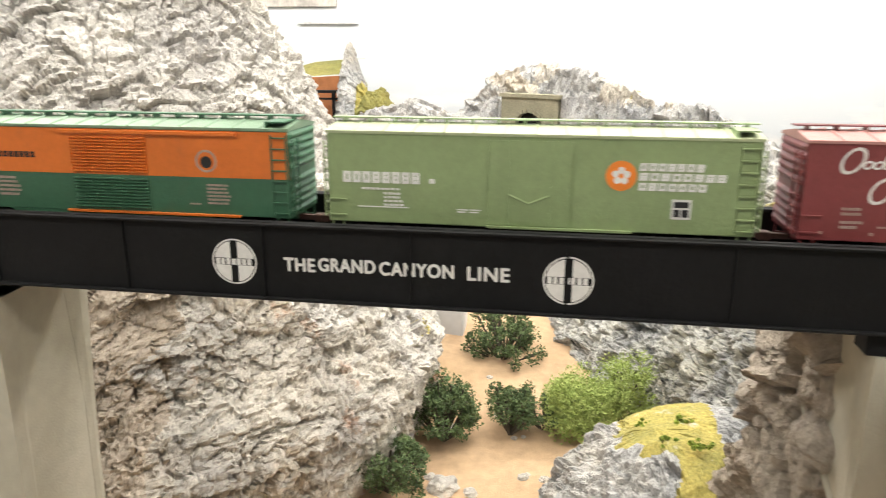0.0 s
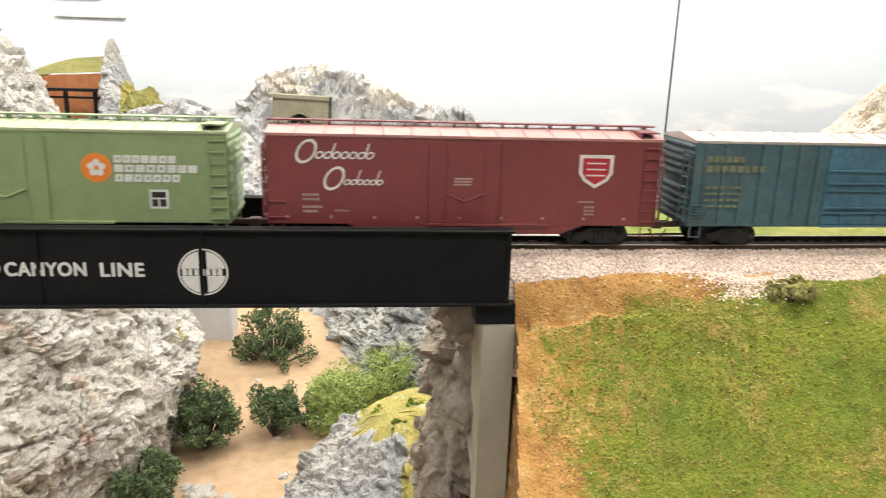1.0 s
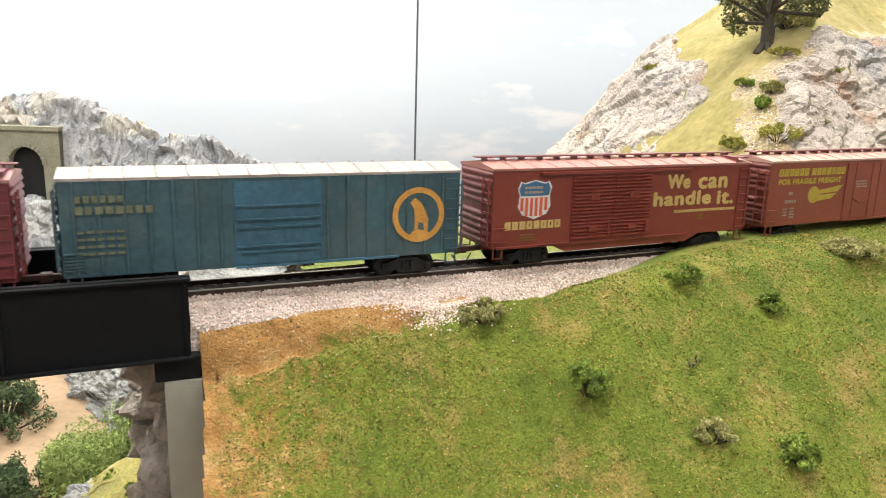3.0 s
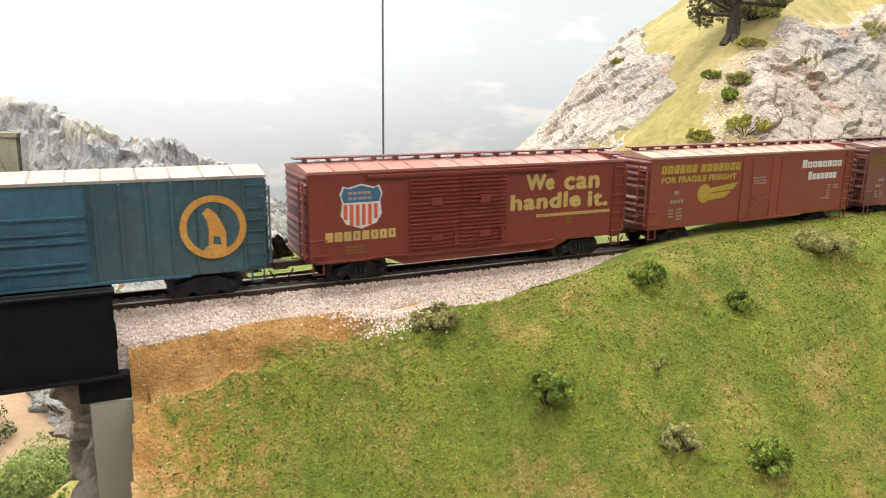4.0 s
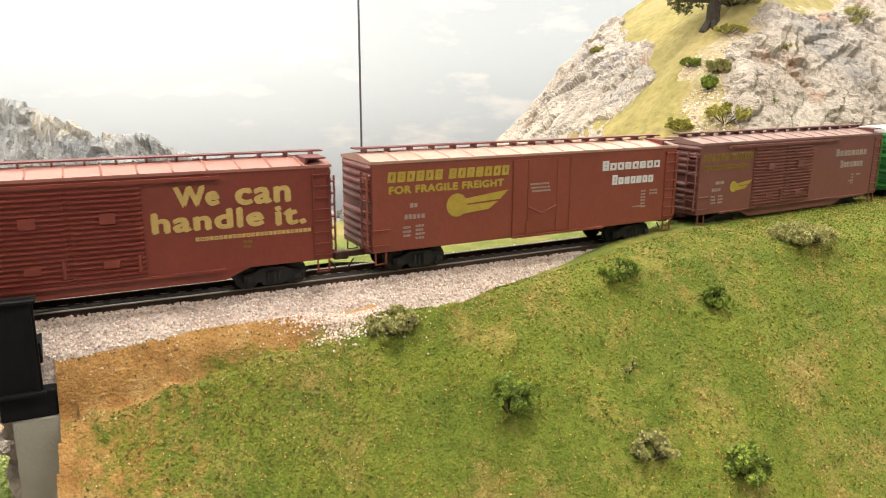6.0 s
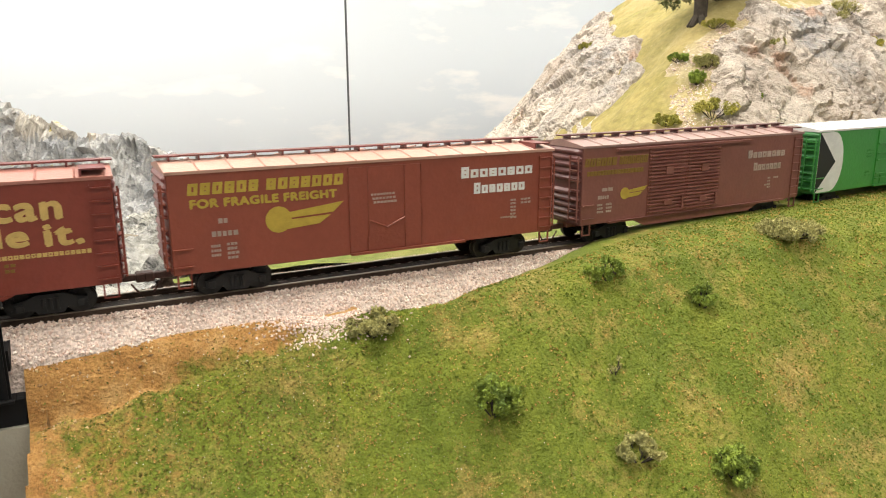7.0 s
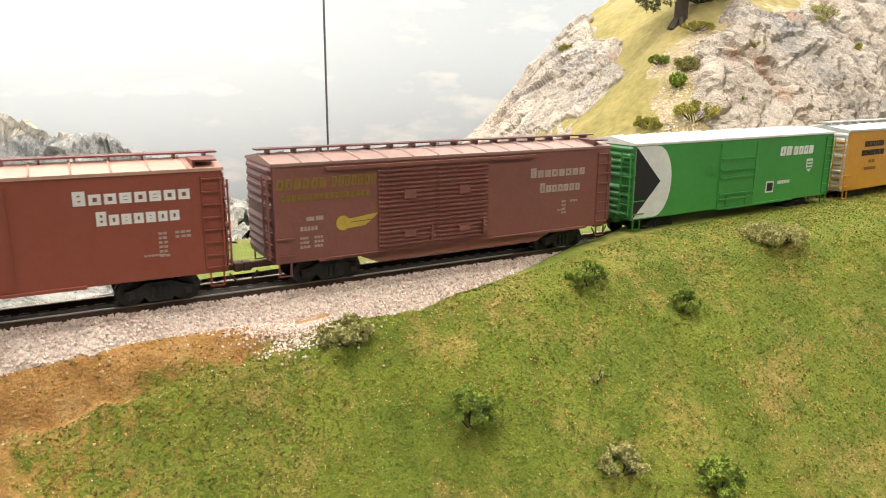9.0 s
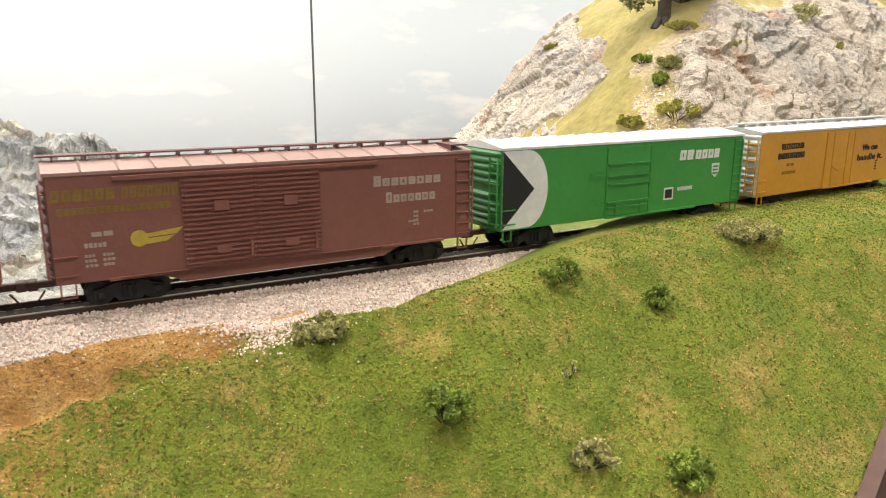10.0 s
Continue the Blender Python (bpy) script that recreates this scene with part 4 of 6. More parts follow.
def bushes():
    def on(x, y):
        return (x, y, bank(x, y) - 0.001)
    bush(on(0.270, 0.288), 0.020, 0.012, LEAF_OLIVE, "low olive green shrub beside spilled ballast", 1, 20, 0.0008, 420, puff=1.4)
    bush(on(0.304, 0.247), 0.018, 0.017, LEAF_MID, "dark green bushy shrub on the grass bank", 2, 16, 0.0009, 420, puff=1.3)
    bush(on(0.424, 0.258), 0.011, 0.012, LEAF_MID, "small upright green shrub on the grass bank", 3, 10, 0.0009, 420, puff=1.3)
    bush(on(0.380, 0.277), 0.017, 0.011, LEAF_MID, "small dark green shrub near the track", 4, 14, 0.0009, 420, puff=1.3)
    bush(on(0.354, 0.218), 0.018, 0.010, LEAF_OLIVE, "low grey olive shrub on the grass bank", 5, 16, 0.0009, 420, puff=1.6)
    bush(on(0.390, 0.202), 0.016, 0.016, LEAF_MID, "leafy green shrub low on the bank", 6, 16, 0.0009, 420, puff=1.3)
    bush(on(0.507, 0.281), 0.034, 0.010, LEAF_OLIVE, "spreading pale olive ground shrub by the track", 7, 60, 0.0007, 260, puff=1.9)
    bush(on(0.362, 0.244), 0.006, 0.010, LEAF_OLIVE, "thin dry sprig on the grass bank", 8, 4, 0.0006, 60)
    z = FLOOR_Z
    bush((-0.145, 0.895, z), 0.085, 0.12, LEAF_DARK, "dark green shrub on the canyon sand", 11, 34, 0.0026, 230)
    bush((-0.055, 0.925, z), 0.065, 0.10, LEAF_DARK, "dark green shrub on the canyon sand", 12, 22, 0.0026, 230)
    bush((-0.192, 0.765, z), 0.11, 0.095, LEAF_DARK, "broad dark green shrub below the rock", 13, 30, 0.0026, 230)
    bush((-0.085, 1.165, z), 0.14, 0.125, LEAF_DARK, "dense dark shrubs at the rock foot", 14, 34, 0.0028, 230)
    bush((0.045, 0.945, z), 0.085, 0.105, LEAF_LIME, "fluffy lime green tree on the canyon sand", 15, 20, 0.0020, 1300, puff=2.0)
    bush((0.095, 0.985, z), 0.08, 0.115, LEAF_LIME, "fluffy lime green tree beside the rock wall", 16, 12, 0.0020, 1100, puff=1.9)
    bush((-0.010, 0.945, z), 0.08, 0.06, LEAF_DARK, "fallen leafy branch on the sand", 17, 14, 0.0022, 160)
    for x, y, s in ((0.105, 0.60, 61), (0.120, 0.63, 62), (0.090, 0.645, 63), (0.128, 0.585, 64)):
        bush((x, y, 0.935 + (x - 0.095) * 0.45), 0.020, 0.008, LEAF_MID, "small green tuft on the mossy rock", s, 8, 0.0012, 160, puff=2.0)
    bush((0.150, 0.44, 1.10), 0.030, 0.05, LEAF_DARK, "dark green ivy beside the pier", 18, 14, 0.0018, 120)
    for x, y, w, h, m, s in ((0.715, 0.587, 0.026, 0.010, LEAF_MID, 31), (0.700, 0.547, 0.016, 0.014, LEAF_MID, 33), (0.719, 0.556, 0.020, 0.016, LEAF_OLIVE, 40), (0.746, 0.513, 0.018, 0.014, LEAF_MID, 34), (0.678, 0.503, 0.042, 0.020, LEAF_YELLOW, 32),
                             (0.649, 0.528, 0.026, 0.012, LEAF_YELLOW, 35), (0.783, 0.825, 0.024, 0.012, LEAF_YELLOW, 36), (0.797, 0.557, 0.040, 0.014, LEAF_OLIVE, 37), (0.961, 0.597, 0.036, 0.03, LEAF_OLIVE, 38), (0.974, 0.566, 0.03, 0.02, LEAF_YELLOW, 41), (0.766, 0.593, 0.04, 0.010, LEAF_YELLOW, 39)):
        bush((x, y, hill_z(x, y) - 0.001), w, h, m, "small shrub rooted in the rocky hill" if m is LEAF_MID else "yellow green shrub tuft on the hill", s, 16, 0.0011, 260, puff=1.7)


def hill_tree():
    e = new("tree")
    x, y = 0.771, 0.620
    bm = bmesh.new()
    rng = np.random.default_rng(77)
    rod(bm, (0, 0, -0.02), (0, 0, 0.020), 0.0070, 10)
    rod(bm, (0, 0, 0.016), (0.001, 0, 0.055), 0.0048, 9)
    for k in range(6):
        rod(bm, (0.011 * math.cos(k * 1.05), 0.011 * math.sin(k * 1.05), -0.008), (0, 0, 0.010), 0.0035, 6)
    lf = bmesh.new()
    for i in range(13):
        a = 6.283 * i / 13 + rng.uniform(-0.3, 0.3)
        w = rng.uniform(0.03, 0.058)
        q = (w * math.cos(a), w * math.sin(a), 0.028 + rng.uniform(0.0, 0.06))
        rod(bm, (0, 0, 0.016 + 0.002 * i), q, 0.0020, 6)
        for k in range(6):
            p = Vector(q) * rng.uniform(0.75, 1.15) + Vector((0, 0, rng.uniform(-0.006, 0.03)))
            clump_leaves(lf, p, 0.012, 120, rng, 0.0022)
    part("trunk", bm, BARK, e)
    part("crown", lf, LEAF_TREE, e)
    e.location = (x, y, hill_z(x, y))
    tagged(e, "gnarled dark tree standing on the hill", "tree")
    bush((0.81, 0.63, hill_z(0.81, 0.63)), 0.06, 0.022, LEAF_OLIVE, "brownish undergrowth below the tree", 78, 24, 0.003, 120)


bushes()
hill_tree()


# ---- the plate girder bridge and its piers ----
def text_mesh(body, size, depth=0.0001, spacing=1.0):
    cu = bpy.data.curves.new("text", "FONT")
    cu.body, cu.size, cu.extrude, cu.space_character = body, size, depth, spacing
    cu.align_x = "CENTER"
    ob = bpy.data.objects.new("text", cu)
    scene.collection.objects.link(ob)
    bpy.context.view_layer.update()
    me = bpy.data.meshes.new_from_object(ob.evaluated_get(bpy.context.evaluated_depsgraph_get()))
    bpy.data.objects.remove(ob)
    return me


def lettering(name, body, x, z, y, height, width, material, parent, label="", bold=0.0, narrow=None):
    """Standing letters on a side that faces -y; x, z: the middle of the line."""
    me = text_mesh(body, 1.0, spacing=1.10 if bold else 1.0)
    xs, ys = [v.co.x for v in me.vertices], [v.co.y for v in me.vertices]
    sx, sy = width / (max(xs) - min(xs)), height / (max(ys) - min(ys))
    mx, my = (max(xs) + min(xs)) / 2, (max(ys) + min(ys)) / 2
    zs = [v.co.z for v in me.vertices]
    zk = 0.00015 / max(1e-9, max(zs) - min(zs))
    for v in me.vertices:
        v.co = ((v.co.x - mx) * sx, -(v.co.z - min(zs)) * zk, (v.co.y - my) * sy)
    if bold:
        base = [tuple(v.co) for v in me.vertices]
        faces = [tuple(p.vertices) for p in me.polygons]
        moves = ((0, 0, 0), (-bold, 0.3 * bold, -0.00003), (bold, -0.3 * bold, -0.00006), (0.4 * bold, 0.8 * bold, -0.00009), (-0.4 * bold, -0.8 * bold, -0.00012))
        me = bpy.data.meshes.new("mesh")
        me.from_pydata([(a + dx, b + dy, c + dz) for dx, dz, dy in moves for a, b, c in base], [], [tuple(i + k * len(base) for i in f) for k in range(len(moves)) for f in faces])
    me.materials.append(material)
    ob = new(name, me)
    ob.parent = parent
    ob.location = (x, y, z)
    if label:
        tagged(ob, label)
    return ob


def bars(bm, x0, x1, z, h, y, n, rng, gap=0.28, slant=0.0):
    """A word that stays unread: n letter-sized bars in a row."""
    w = (x1 - x0) / n
    for i in range(n):
        a, b = x0 + i * w, x0 + (i + 1 - gap * rng.uniform(0.6, 1.2)) * w
        hh = h * rng.uniform(0.9, 1.0)
        prism(bm, [(a, z), (b, z), (b + slant * hh, z + hh), (a + slant * hh, z + hh)], y - 0.00012, y)
    return bm


DECAL_WHITE = mat("decal_white", (0.74, 0.73, 0.70), 0.6, 0, 300, 0.06)


def bridge():
    e = new("girder_bridge")
    y0, y1, z0, z1 = 0.292, 0.3665, 1.1705, 1.2055
    for y, s in ((y0, 1), (y1, -1)):
        bm = bmesh.new()
        box(bm, -0.60, 0.1385, min(y + 0.0015 * s, y + 0.003 * s), max(y + 0.0015 * s, y + 0.003 * s), z0, z1)
        part("web_plate", bm, BLACK, e)
        bm = bmesh.new()
        for z in (z0, z1 - 0.0012):
            box(bm, -0.60, 0.1395, min(y - 0.001 * s, y + 0.006 * s), max(y - 0.001 * s, y + 0.006 * s), z, z + 0.0012, 0.0002)
        part("flange", bm, BLACK, e)
        for i in range(12):
            x = -0.595 + 0.0665 * i
            part("stiffener", box(bmesh.new(), x, x + 0.0012, min(y + 0.0004 * s, y + 0.0015 * s), max(y + 0.0004 * s, y + 0.0015 * s), z0 + 0.0012, z1 - 0.0012), BLACK, e)
    part("deck", box(bmesh.new(), -0.60, 0.139, y0 + 0.006, y1 - 0.006, RAIL - 0.012, RAIL - 0.0045), BLACK, e)
    part("bearing", box(box(bmesh.new(), 0.124, 0.1425, 0.296, 0.309, 1.160, 1.1705, 0.0006), 0.128, 0.140, 0.298, 0.307, 1.156, 1.160), BLACK, e, "black bridge bearing shoe")
    lettering("lettering", "THE", -0.1120, 1.1872, y0 + 0.0013, 0.0058, 0.0138, DECAL_WHITE, e, "white letters", 0.00030)
    lettering("lettering", "GRAND", -0.0905, 1.1878, y0 + 0.0013, 0.0058, 0.0253, DECAL_WHITE, e, "white letters", 0.00030)
    lettering("lettering", "CANYON", -0.0596, 1.1874, y0 + 0.0013, 0.0058, 0.0322, DECAL_WHITE, e, "white letters", 0.00030)
    lettering("lettering", "LINE", -0.0286, 1.1872, y0 + 0.0013, 0.0058, 0.0175, DECAL_WHITE, e, "white letters", 0.00030)
    rng = np.random.default_rng(2)
    for x, z in ((-0.1423, 1.1872), (0.0047, 1.1861)):
        y = y0 + 0.0013
        bm = prism(bmesh.new(), disc_pts(x, z, 0.0094), y - 0.0001, y)
        ring(bm, x, z, 0.0098, 0.0105, y - 0.0001, y)
        em = part("emblem", bm, DECAL_WHITE, e, "white round emblem with a black cross")
        bm = prism(bmesh.new(), [(x - 0.0016, z - 0.0095), (x + 0.0016, z - 0.0095), (x + 0.0016, z + 0.0095), (x - 0.0016, z + 0.0095)], y - 0.00025, y - 0.00012)
        prism(bm, [(x - 0.0095, z - 0.0016), (x + 0.0095, z - 0.0016), (x + 0.0095, z + 0.0016), (x - 0.0095, z + 0.0016)], y - 0.00026, y - 0.00013)
        part("cross", bm, BLACK, em)
        bm = bars(bmesh.new(), x - 0.0086, x + 0.0086, z - 0.0014, 0.0030, y - 0.00027, 7, rng)
        part("name_marking", bm, DECAL_WHITE, em)
    e2 = tagged(e, "black plate girder railway bridge with white lettering", "bridge")
    return e2


def pier(x0, x1, far, narrow):
    """A cast pier across both tracks: a wall whose far edge slopes in, with ribs at its near and far edges that flare towards the top."""
    e = new("bridge_pier")
    top, low, near = 1.160, FLOOR_Z - 0.02, 0.2945
    bm = bmesh.new()
    edge = [(low, near + narrow), (1.075, near + narrow), (1.118, far), (top, far)] if narrow else [(low, far - 0.012), (1.04, far - 0.006), (1.12, far), (top, far + 0.004)]
    outline = [(near + 0.004, low)] + [(y, z) for z, y in edge] + [(near + 0.004, top)]
    a = [bm.verts.new((x0 + 0.0016, y, z)) for y, z in outline]
    b = [bm.verts.new((x1 - 0.0016, y, z)) for y, z in outline]
    bm.faces.new(a)
    bm.faces.new(b[::-1])
    for i in range(len(outline)):
        k = (i + 1) % len(outline)
        bm.faces.new((a[i], b[i], b[k], a[k]))
    part("web", bm, CONCRETE, e)
    bm = bmesh.new()
    rows = []
    for k in range(13):
        z = low + (top - low) * k / 12
        flare = 0.010 + 0.012 * max(0, (z - 1.06) / (top - 1.06)) ** 1.6
        rows.append([bm.verts.new(c) for c in ((x0, near, z), (x1, near, z), (x1, near + 0.008, z), (x1 - 0.0014, near + flare, z), (x0 + 0.0014, near + flare, z), (x0, near + 0.008, z))])
    for p, q in zip(rows, rows[1:]):
        for i in range(6):
            bm.faces.new((p[i], p[(i + 1) % 6], q[(i + 1) % 6], q[i]))
    bm.faces.new(rows[-1])
    bm.faces.new(rows[0][::-1])
    part("column", bm, CONCRETE, e)
    bm = bmesh.new()
    rows = []
    for k in range(11):
        z = edge[0][0] + (top - edge[0][0]) * k / 10
        y1 = lerp_table(edge, z)
        w = 0.006 + 0.014 * max(0, (z - 1.06) / (top - 1.06)) ** 1.4
        rows.append([bm.verts.new(c) for c in ((x0 + 0.0014, y1 - w, z), (x1 - 0.0014, y1 - w, z), (x1, y1 - w * 0.4, z), (x1, y1 + 0.0004, z), (x0, y1 + 0.0004, z), (x0, y1 - w * 0.4, z))])
    for p, q in zip(rows, rows[1:]):
        for i in range(6):
            bm.faces.new((p[i], p[(i + 1) % 6], q[(i + 1) % 6], q[i]))
    bm.faces.new(rows[-1])
    part("column", bm, CONCRETE, e)
    tagged(e, "pale beige cast concrete bridge pier", "pier", "bridge piers")


bridge()
pier(0.1275, 0.1424, 0.408, 0.014)
pier(-0.372, -0.270, 0.362, 0.0)


def abutment_block():
    ob = part("concrete_pier", box(bmesh.new(), -0.275, -0.163, 1.22, 1.28, 0.74, 1.05, 0.003), mat("grey_plaster", (0.55, 0.55, 0.55), 0.8, 0, 10, 0.04))
    tagged(ob, "plain light grey pier of a far bridge", "pier")


abutment_block()


def wall_shelf():
    grey = mat("shelf_grey", (0.74, 0.74, 0.74), 0.6)
    e = new("wall_shelf")
    part("board", box(bmesh.new(), -1.04, -0.80, 2.838, 2.848, 1.362, 1.372), grey, e)
    tagged(e, "thin grey shelf strip on the backdrop wall", "shelf")
    e = new("wall_board")
    part("board", box(bmesh.new(), -1.27, -0.88, 2.838, 2.848, 1.425, 1.52, 0.002), mat("board_brown", (0.74, 0.69, 0.64), 0.8, 0, 8, 0.2), e)
    tagged(e, "pale brown board fixed to the backdrop wall", "board")


wall_shelf()


# ---- track ----
def rails():
    e = new("railway_track")
    for side in (-1, 1):
        for nm, w, za, zb, m in (("rail", 0.0012, -0.0026, -0.0004, RAIL_RUST), ("rail_head", 0.0013, -0.0004, 0.0, RAIL_STEEL)):
            bm = bmesh.new()
            rows = []
            for i in range(120):
                s = -0.7 + 2.0 * i / 119
                x, y, a = track(s)
                o = side * 0.00885
                rows.append([bm.verts.new((x - (o + k) * math.sin(a), y + (o + k) * math.cos(a), RAIL + z)) for k, z in ((-w / 2, za), (w / 2, za), (w / 2, zb), (-w / 2, zb))])
            for a, b in zip(rows, rows[1:]):
                for i in range(4):
                    bm.faces.new((a[i], b[i], b[(i + 1) % 4], a[(i + 1) % 4]))
            part(nm, bm, m, e)
    # dark sheet between the rails, painted in place of the shade among the ties
    bm = bmesh.new()
    rows = []
    for i in range(160):
        x, y, a = track(0.132 + 1.1 * i / 159)
        rows.append([bm.verts.new((x - o * math.sin(a), y + o * math.cos(a), RAIL + z)) for o, z in ((-0.0080, -0.0045), (-0.0080, -0.0027), (0.0, -0.00255), (0.0080, -0.0027), (0.0080, -0.0045))])
    for p, q in zip(rows, rows[1:]):
        for i in range(4):
            bm.faces.new((p[i], q[i], q[i + 1], p[i + 1]))
    part("shade_fill", bm, TRACK_SHADE, e, "dark sheet between the rails in place of shade")
    tie = None
    s = -0.30
    while s < 0.98:
        x, y, a = track(s)
        if tie is None:
            tie = part("tie", box(bmesh.new(), -0.0013, 0.0013, -0.0145, 0.0145, -0.0021, 0.0, 0.0002), TIE, e)
            ob = tie
        else:
            ob = new("tie", tie.data)
            ob.parent = e
        ob.matrix_basis = pose(x, y, RAIL - 0.0026, 0, 0, math.degrees(a))
        s += 0.0066
    tagged(e, "black model railway track with worn steel rails on dark ties", "railway track")


rails()
stones()
turf_fibres()
# ---- the freight cars ----
HW = 0.0180             # half the width of a car
SILL, EAVE = 0.0115, 0.0520
DECAL_YELLOW = mat("decal_yellow", (0.62, 0.43, 0.14), 0.6, 0, 300, 0.08)
DECAL_GOLD = mat("decal_gold", (0.50, 0.36, 0.05), 0.6, 0, 300, 0.08)
DECAL_DIM = mat("decal_dim", (0.25, 0.15, 0.025), 0.6, 0, 300, 0.1)
DECAL_FADED = mat("decal_faded", (0.42, 0.32, 0.27), 0.6, 0, 300, 0.1)
DECAL_ORANGE = mat("decal_orange", (0.82, 0.23, 0.025), 0.55, 0, 200, 0.05)
DECAL_RED = mat("decal_red", (0.42, 0.02, 0.03), 0.55, 0, 200, 0.05)
DECAL_SCARLET = mat("decal_scarlet", (0.72, 0.13, 0.06), 0.55, 0, 200, 0.05)
DECAL_BLUE = mat("decal_blue", (0.06, 0.15, 0.27), 0.55, 0, 200, 0.05)
DECAL_BLACK = mat("decal_black", (0.012, 0.012, 0.013), 0.55, 0, 200, 0.05)
DECAL_OCHRE = mat("decal_ochre", (0.70, 0.36, 0.075), 0.65, 0, 120, 0.15, 0, 1, (0.58, 0.26, 0.05))
DECAL_AGED = mat("decal_aged", (0.21, 0.22, 0.13), 0.7, 0, 200, 0.2)
TRUCK = mat("truck_black", (0.014, 0.013, 0.013), 0.6, 0, 120, 0.2)
WHEEL = mat("wheel_steel", (0.05, 0.045, 0.042), 0.45, 0.5, 120, 0.2)
COUPLER = mat("coupler_brown", (0.10, 0.045, 0.032), 0.6, 0, 120, 0.2)


def paint(name, c, dirt=(0.10, 0.07, 0.05), amount=0.25, rough=0.42):
    return mat(name, c, rough, 0, 35, 0.05, 0.12, 600, tuple(v * 0.90 for v in c), [(45, 0.56, 0.75, dirt, amount), (14, 0.58, 0.78, tuple(min(1, v * 1.15 + 0.01) for v in c), 0.5)])


def wheelset():
    bm = bmesh.new()
    rod(bm, (0, -0.0125, 0), (0, 0.0125, 0), 0.0009, 8)
    for s in (-1, 1):
        rod(bm, (0, s * 0.0078, 0), (0, s * 0.0100, 0), 0.0050, 20)
        rod(bm, (0, s * 0.0072, 0), (0, s * 0.0078, 0), 0.0057, 20)
        rod(bm, (0, s * 0.0100, 0), (0, s * 0.0105, 0), 0.0020, 10)
    # small holes' bosses that show the turning
    for k in range(4):
        a = k * math.pi / 2
        rod(bm, (0.0034 * math.cos(a), -0.0104, 0.0034 * math.sin(a)), (0.0034 * math.cos(a), -0.0098, 0.0034 * math.sin(a)), 0.0006, 6)
    return mesh_of(bm, WHEEL)


def truck_frame():
    bm = bmesh.new()
    for s in (-1, 1):
        y0, y1 = (s * 0.0112, s * 0.0135) if s > 0 else (-0.0135, -0.0112)
        pts = [(-0.0125, 0.0035), (-0.0125, 0.0068), (-0.0085, 0.0076), (-0.0045, 0.0093), (0.0045, 0.0093), (0.0085, 0.0076), (0.0125, 0.0068), (0.0125, 0.0035), (0.0098, 0.0030), (0.0060, 0.0042), (0.0042, 0.0018), (-0.0042, 0.0018), (-0.0060, 0.0042), (-0.0098, 0.0030)]
        prism(bm, pts, y0, y1)
        for k in (-0.0022, 0.0, 0.0022):
            rod(bm, (k, s * 0.0139, 0.0032), (k, s * 0.0139, 0.0078), 0.0008, 6)
        for k in (-0.0102, 0.0102):
            box(bm, k - 0.0014, k + 0.0014, min(s * 0.0135, s * 0.0147), max(s * 0.0135, s * 0.0147), 0.0036, 0.0064, 0.0003)
    box(bm, -0.003, 0.003, -0.0115, 0.0115, 0.0055, 0.0105)
    return mesh_of(bm, TRUCK)


WHEELSET_MESH, TRUCK_MESH = wheelset(), truck_frame()
AXLES = []


def corrugated_end(sx, x, peak):
    """End wall with rows of pressed horizontal ribs."""
    bm = bmesh.new()
    n = 11
    step = (EAVE - SILL - 0.002) / n
    prof = [(0.0, SILL)]
    for k in range(n):
        z = SILL + 0.001 + step * k
        h = 0.0 if k == n // 2 else 0.0013
        prof += [(0.0, z), (h, z + step * 0.35), (h, z + step * 0.6), (0.0, z + step * 0.95)]
    prof.append((0.0, EAVE))
    rows = [[bm.verts.new((x + sx * (0.0002 + d * f), y, z)) for d, z in prof] for y, f in ((-HW + 0.0004, 0.1), (-HW + 0.003, 0.85), (0, 1.0), (HW - 0.003, 0.85), (HW - 0.0004, 0.1))]
    for p, q in zip(rows, rows[1:]):
        for k in range(len(prof) - 1):
            bm.faces.new((p[k], p[k + 1], q[k + 1], q[k]))
    return bm


def ladder(bm, x, y, z0, z1, n, w=0.0075, side=-1, stiles=True):
    for k in range(n):
        z = z0 + (z1 - z0) * k / max(1, n - 1)
        box(bm, x - w / 2, x + w / 2, min(y, y + side * 0.0011), max(y, y + side * 0.0011), z, z + 0.00055)
    if stiles:
        for k in (-w / 2, w / 2 - 0.0006):
            box(bm, x + k, x + k + 0.0006, min(y, y + side * 0.0007), max(y, y + side * 0.0007), z0 - 0.001, z1 + 0.0015)


